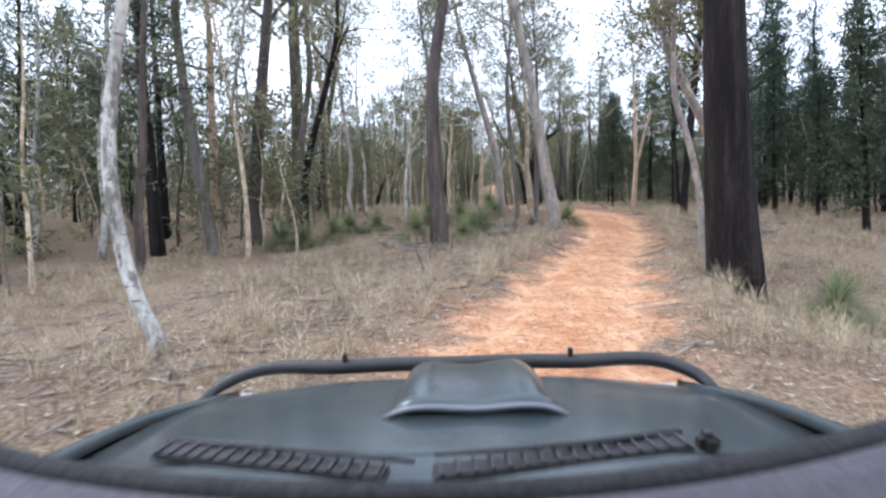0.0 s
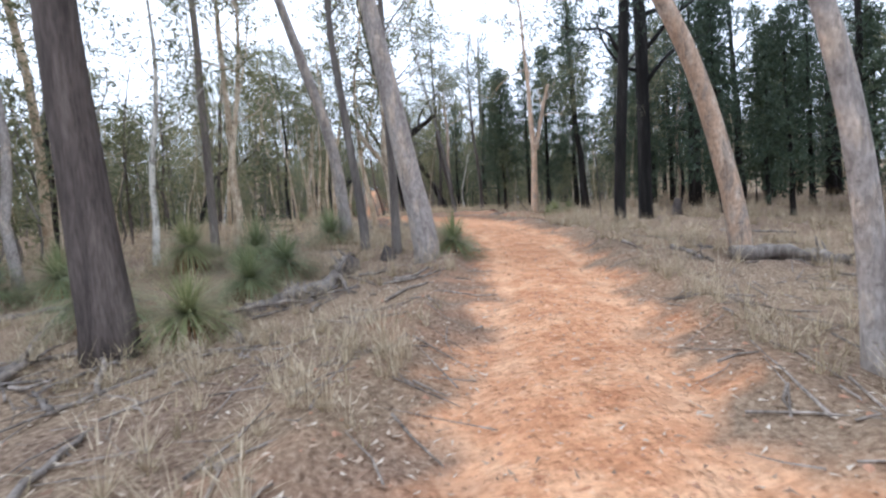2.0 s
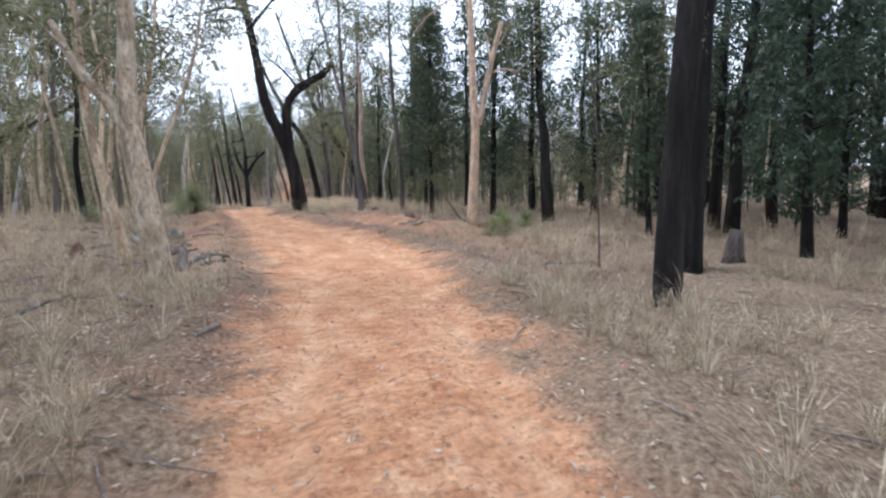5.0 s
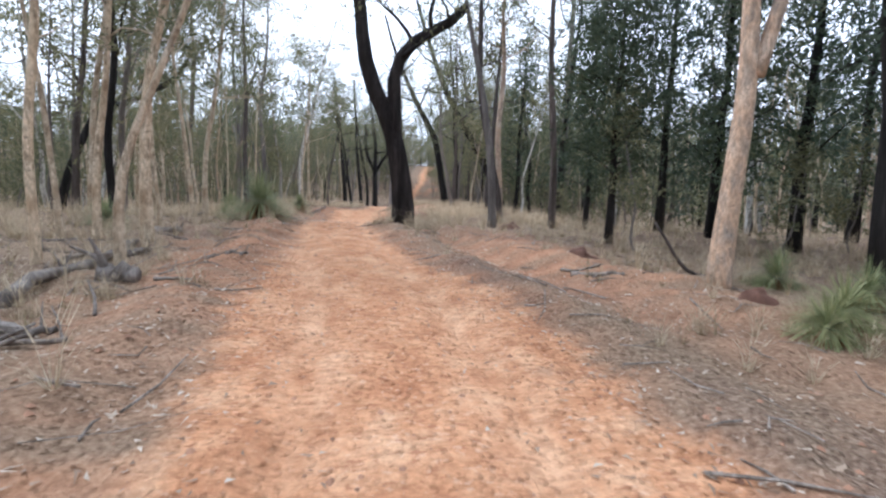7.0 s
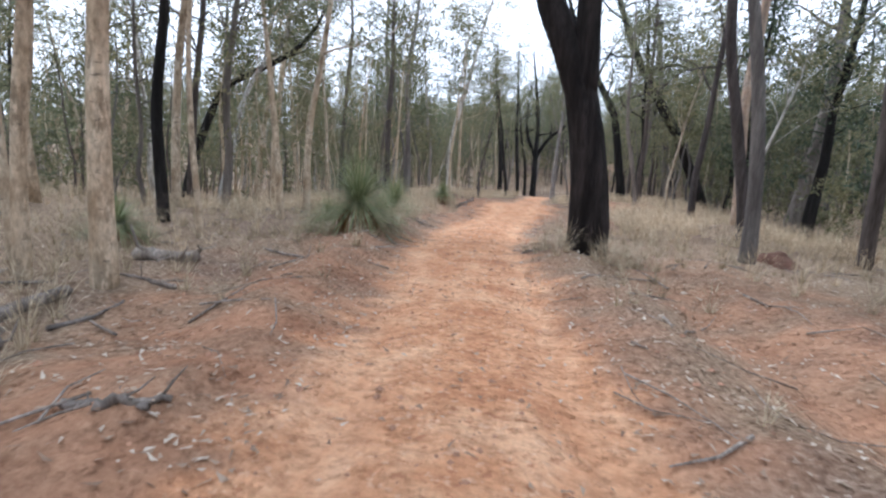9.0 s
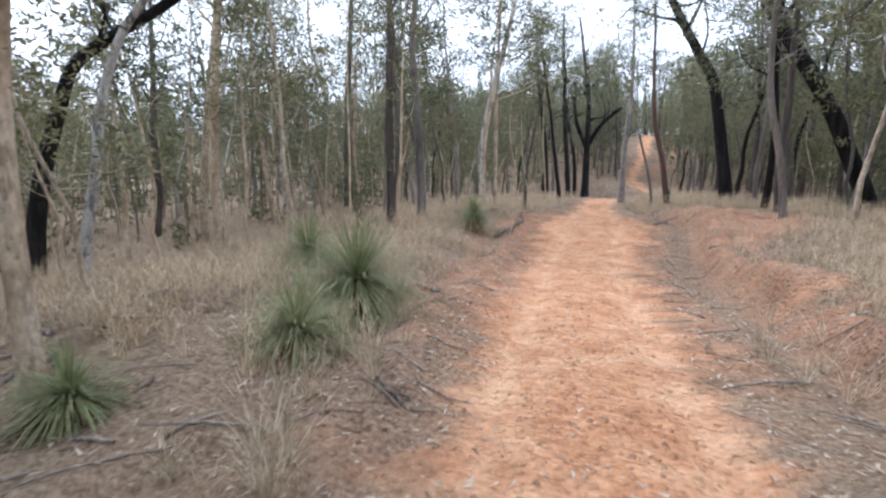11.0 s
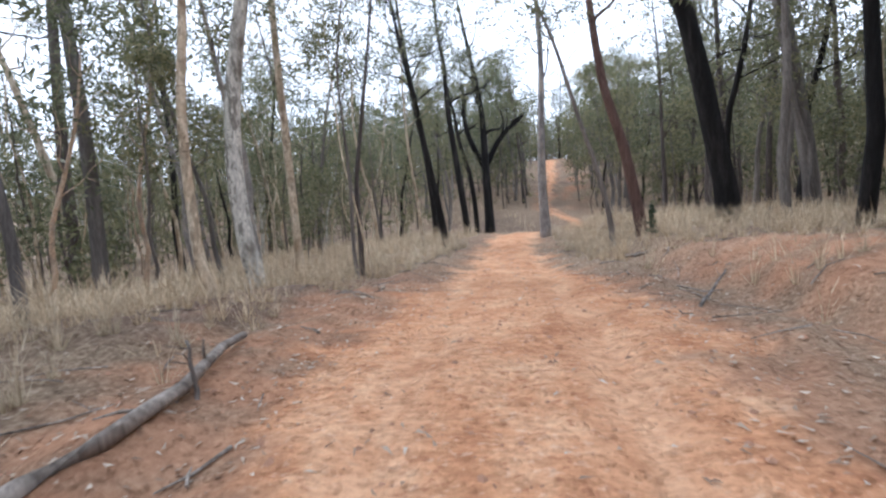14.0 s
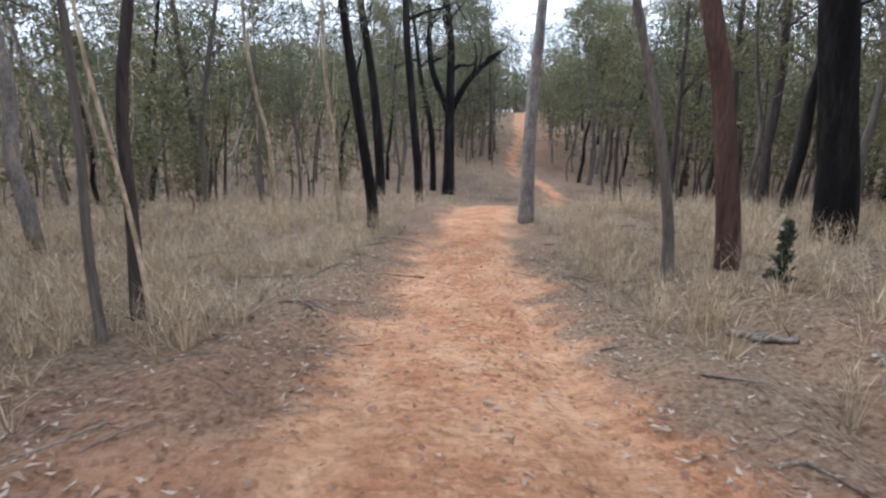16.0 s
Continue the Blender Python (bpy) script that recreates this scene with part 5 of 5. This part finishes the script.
PAINT = coat("dusty_green_grey_paint", (0.045, 0.056, 0.06), 0.2, 0.0, 0.25, (0.2, 0.18, 0.16))
TRIM = coat("black_plastic", (0.012, 0.013, 0.015), 0.45, 0.0, 0.12)
DASH = coat("grey_dashboard_vinyl", (0.055, 0.05, 0.06), 0.7, 0.0, 0.05)
SEAL = coat("black_seal_rubber", (0.008, 0.008, 0.009), 0.85, 0.0, 0.03)
RUBBER = coat("tyre_rubber", (0.015, 0.015, 0.015), 0.85, 0.0, 0.6)
STEEL = coat("wheel_steel", (0.2, 0.21, 0.22), 0.45, 0.6, 0.3)
LAMP = coat("lamp_glass", (0.55, 0.56, 0.58), 0.12, 0.0, 0.1)
GLASS = coat("dark_window_glass", (0.01, 0.012, 0.012), 0.06, 0.0, 0.1)


def panel(rows, thick, mat, name, parent, label="", fine=2):
    """A curved sheet through a net of points (rows of equal length), with thickness and soft edges."""
    net = np.array(rows, float)
    for _ in range(fine):
        net = np.stack([smooth_line(r, 2 * len(r) - 1) for r in net])
        net = np.stack([smooth_line(net[:, j], 2 * len(net) - 1) for j in range(net.shape[1])], 1)
    a, b = net.shape[:2]
    du, dv = np.gradient(net, axis=0), np.gradient(net, axis=1)
    out = unit(np.cross(du, dv))
    verts = np.concatenate([net.reshape(-1, 3), (net - out * thick).reshape(-1, 3)])
    ix = np.arange(a * b).reshape(a, b)
    faces = [(ix[i, j], ix[i + 1, j], ix[i + 1, j + 1], ix[i, j + 1]) for i in range(a - 1) for j in range(b - 1)]
    faces += [tuple(k + a * b for k in reversed(f)) for f in faces]
    rim = [*ix[0, :], *ix[1:, -1], *ix[-1, -2::-1], *ix[-2:0:-1, 0]]
    n = a * b
    faces += [(rim[k], rim[(k + 1) % len(rim)], rim[(k + 1) % len(rim)] + n, rim[k] + n) for k in range(len(rim))]
    me = mesh_of(name, verts, [tuple(int(k) for k in f) for f in faces], mat, True)
    return part(name, me, parent, label)


def rod(pts, radii, mat, name, parent, label="", sides=10, n=14):
    verts, faces = [], []
    line = smooth_line(pts, n)
    tube(line, np.interp(np.linspace(0, 1, n), np.linspace(0, 1, len(radii)), radii), sides, verts, faces, np.random.RandomState(1))
    return part(name, mesh_of(name, verts, faces, mat, True), parent, label)


def block(lo, hi, mat, name, parent, label="", soft=0.02):
    bm = bmesh.new()
    bmesh.ops.create_cube(bm, size=1, matrix=Matrix.Translation((np.array(lo) + hi) / 2) @ Matrix.Diagonal((*(np.array(hi) - lo), 1)))
    bmesh.ops.bevel(bm, geom=list(bm.edges), offset=soft, segments=2, affect="EDGES")
    me = bpy.data.meshes.new(name)
    bm.to_mesh(me)
    bm.free()
    me.materials.append(mat)
    return part(name, me, parent, label)


def wheel(x, y, parent):
    verts, faces = [], []
    prof = ((0.24, -0.12), (0.33, -0.13), (0.38, -0.1), (0.385, 0), (0.38, 0.1), (0.33, 0.13), (0.24, 0.12))
    for k in range(28):
        a = k * 2 * math.pi / 28
        for j, (r, s) in enumerate(prof):
            knob = 0.008 if j in (2, 3, 4) and k % 2 else 0
            verts.append((s, math.cos(a) * (r + knob), math.sin(a) * (r + knob)))
    for k in range(28):
        for j in range(7):
            p, q = k * 7, ((k + 1) % 28) * 7
            faces.append((p + j, q + j, q + (j + 1) % 7, p + (j + 1) % 7))
    hub = part("wheel", mesh_of("wheel", verts, faces, RUBBER, True), parent, "muddy off-road tyre")
    hub.location = (x, y, 0.385)
    verts, faces = [], []
    side = 0.11 if x > 0 else -0.11
    for k in range(20):
        a = k * 2 * math.pi / 20
        for r, s in ((0.24, side), (0.2, side * 0.6), (0.09, side * 0.75), (0.04, side)):
            verts.append((s, math.cos(a) * r, math.sin(a) * r))
    for k in range(20):
        for j in range(3):
            p, q = k * 4 + j, ((k + 1) % 20) * 4 + j
            faces.append((p, q, q + 1, p + 1))
    faces.append(tuple(k * 4 + 3 for k in range(20)))
    part("rim", mesh_of("rim", verts, faces, STEEL, True), hub)


car = new("four_wheel_drive")
car.matrix_world = pose(0, 0, float(ground_height(0, 0)) + 0.01, 3.4, -1.3, -1.7)
tagged(car, "dusty dark grey-green four-wheel drive standing on the dirt track", "car")
# bonnet: its rear edge at the windscreen, its nose ahead of it
edge = lambda y, half, z, crown: [(-half, y, z - crown), (-half * 0.62, y, z - crown * 0.25), (0, y, z), (half * 0.62, y, z - crown * 0.25), (half, y, z - crown)]
panel((edge(0.86, 0.76, 1.02, 0.05), edge(1.15, 0.78, 0.972, 0.05), edge(1.45, 0.77, 0.908, 0.05), edge(1.66, 0.76, 0.835, 0.055), edge(1.73, 0.75, 0.75, 0.06)), -0.02, PAINT, "bonnet", car, "dusty dark bonnet")
scoop = panel(([(-0.155, 1.10, 0.965), (-0.125, 1.108, 0.993), (0.055, 1.106, 0.998), (0.235, 1.108, 0.993), (0.265, 1.10, 0.965)],
               [(-0.15, 1.3, 0.93), (-0.125, 1.3, 0.978), (0.055, 1.3, 0.983), (0.235, 1.3, 0.978), (0.26, 1.3, 0.93)],
               [(-0.145, 1.5, 0.88), (-0.12, 1.5, 0.945), (0.055, 1.5, 0.95), (0.23, 1.5, 0.945), (0.255, 1.5, 0.88)]), -0.012, PAINT, "bonnet_scoop", car, "raised flat-topped air scoop")
block((-0.115, 1.495, 0.9), (0.225, 1.507, 0.938), TRIM, "scoop_grille", scoop, "", 0.004)
rod([(-0.15, 1.1, 0.978), (-0.12, 1.095, 0.995), (0.055, 1.093, 1.0), (0.23, 1.095, 0.995), (0.26, 1.1, 0.978)], (0.007, 0.008, 0.007), STEEL, "scoop_rim", scoop, "dull metal rim of the scoop", 8, 16)
guard = rod([(-0.84, 1.58, 0.795), (-0.825, 1.65, 0.828), (-0.76, 1.705, 0.85), (-0.4, 1.74, 0.86), (0, 1.75, 0.862), (0.4, 1.74, 0.86), (0.76, 1.705, 0.85), (0.825, 1.65, 0.828), (0.84, 1.58, 0.795)],
            (0.02, 0.024, 0.026, 0.026, 0.024, 0.026, 0.026, 0.024, 0.02), TRIM, "bonnet_protector", car, "tinted plastic bonnet protector", 10, 40)
for x in (-0.39, 0.41):
    block((x - 0.008, 1.725, 0.862), (x + 0.008, 1.745, 0.912), TRIM, "clip", guard, "", 0.003)
panel((edge(0.74, 0.74, 1.0, 0.02), edge(0.8, 0.75, 1.005, 0.02), edge(0.87, 0.75, 1.012, 0.04)), 0.02, PAINT, "scuttle_panel", car)


def grille(x0, y0, x1, y1):
    """A black slatted air grille from one end to the other, below the windscreen."""
    ln, turn = math.hypot(x1 - x0, y1 - y0), math.atan2(y1 - y0, x1 - x0)
    vent = block((-ln / 2, -0.024, -0.008), (ln / 2, 0.024, 0.008), TRIM, "scuttle_grille", car, "black slatted air grille", 0.005)
    vent.matrix_local = Matrix.Translation(((x0 + x1) / 2, (y0 + y1) / 2, 1.026)) @ Matrix.Rotation(turn, 4, "Z")
    n = 16
    for k in range(n):
        x = ln * ((k + 0.5) / n - 0.5)
        block((x - 0.003, -0.02, 0.006), (x + 0.003, 0.02, 0.013), DASH, "slat", vent, "", 0.0015)


grille(-0.53, 0.9, -0.095, 0.81)
grille(-0.023, 0.81, 0.42, 0.89)
for pts in ([(-0.53, 0.93, 1.03), (-0.3, 0.87, 1.045), (-0.05, 0.81, 1.05)], [(0.42, 0.92, 1.035), (0.2, 0.86, 1.045), (-0.02, 0.83, 1.05)]):
    rod(pts, (0.006, 0.005, 0.004), TRIM, "wiper", car, "black windscreen wiper", 6, 8)
block((0.43, 0.86, 1.015), (0.465, 0.895, 1.055), TRIM, "wiper_pivot", car, "", 0.01)
base = [(-0.97, 0.93, 1.045), (-0.793, 0.862, 1.035), (-0.541, 0.798, 1.03), (-0.158, 0.748, 1.03), (0.176, 0.752, 1.03), (0.551, 0.826, 1.03), (0.751, 0.887, 1.035), (0.95, 0.96, 1.045)]
rod(base, (0.024, 0.024), SEAL, "windscreen_seal", car, "black rubber windscreen seal", 8, 32)
panel([[(x, y - back, z + up) for x, y, z in base] for back, up in ((0.02, -0.012), (0.1, -0.05), (0.25, -0.12), (0.45, -0.2))], -0.03, DASH, "dashboard", car, "grey vinyl dashboard top")
# sides, roof and rear of the body
for s in (-1, 1):
    fender = panel(([(s * 0.76, 0.8, 0.985), (s * 0.87, 0.8, 0.955), (s * 0.94, 0.8, 0.75), (s * 0.93, 0.8, 0.5)], [(s * 0.79, 1.2, 0.915), (s * 0.84, 1.2, 0.89), (s * 0.88, 1.15, 0.81), (s * 0.88, 1.12, 0.77)],
           [(s * 0.76, 1.7, 0.77), (s * 0.81, 1.68, 0.74), (s * 0.85, 1.64, 0.65), (s * 0.85, 1.62, 0.55)]), 0.03 * s, PAINT, "front_guard", car)
    block((min(s * 0.5, s * 0.84), 1.68, 0.66), (max(s * 0.5, s * 0.84), 1.76, 0.77), LAMP, "headlight", car, "clear headlight")
    for y0, y1 in ((-0.3, 0.66), (-1.25, -0.34)):
        door = block((min(s * 0.88, s * 0.92), y0, 0.4), (max(s * 0.88, s * 0.92), y1, 1.0), PAINT, "door", car)
        block((min(s * 0.9, s * 0.935), y0 + 0.06, 0.86), (max(s * 0.9, s * 0.935), y0 + 0.2, 0.9), TRIM, "door_handle", door, "", 0.008)
        block((min(s * 0.84, s * 0.86), y0 + 0.05, 1.02), (max(s * 0.84, s * 0.86), y1 - 0.08, 1.5), GLASS, "side_window", door, "", 0.006)
    block((min(s * 0.86, s * 0.92), -2.3, 0.55), (max(s * 0.86, s * 0.92), -1.28, 1.55), PAINT, "rear_quarter", car, "", 0.03)
    rod([(s * 0.83, 0.62, 1.0), (s * 0.78, 0.35, 1.4), (s * 0.7, 0.05, 1.76)], (0.04, 0.035, 0.035), PAINT, "windscreen_pillar", car)
    rod([(s * 0.86, -0.32, 1.0), (s * 0.74, -0.36, 1.76)], (0.04, 0.035), PAINT, "door_pillar", car)
    for y in (1.15, -1.75):
        wheel(s * 0.8, y, car)
panel(([(-0.72, 0.05, 1.76), (0, 0.12, 1.8), (0.72, 0.05, 1.76)], [(-0.74, -1.0, 1.8), (0, -1.0, 1.85), (0.74, -1.0, 1.8)], [(-0.74, -2.25, 1.74), (0, -2.3, 1.79), (0.74, -2.25, 1.74)]), -0.03, PAINT, "roof", car)
block((-0.86, -2.36, 0.5), (0.86, -2.3, 1.72), PAINT, "tailgate", car, "", 0.02)
block((-0.86, -2.3, 0.4), (0.86, 0.6, 0.46), TRIM, "floor_pan", car)
block((-0.9, 1.72, 0.42), (0.9, 1.86, 0.66), TRIM, "front_bumper", car, "", 0.04)
block((-0.48, 1.72, 0.66), (0.48, 1.77, 0.77), TRIM, "radiator_grille", car, "", 0.01)
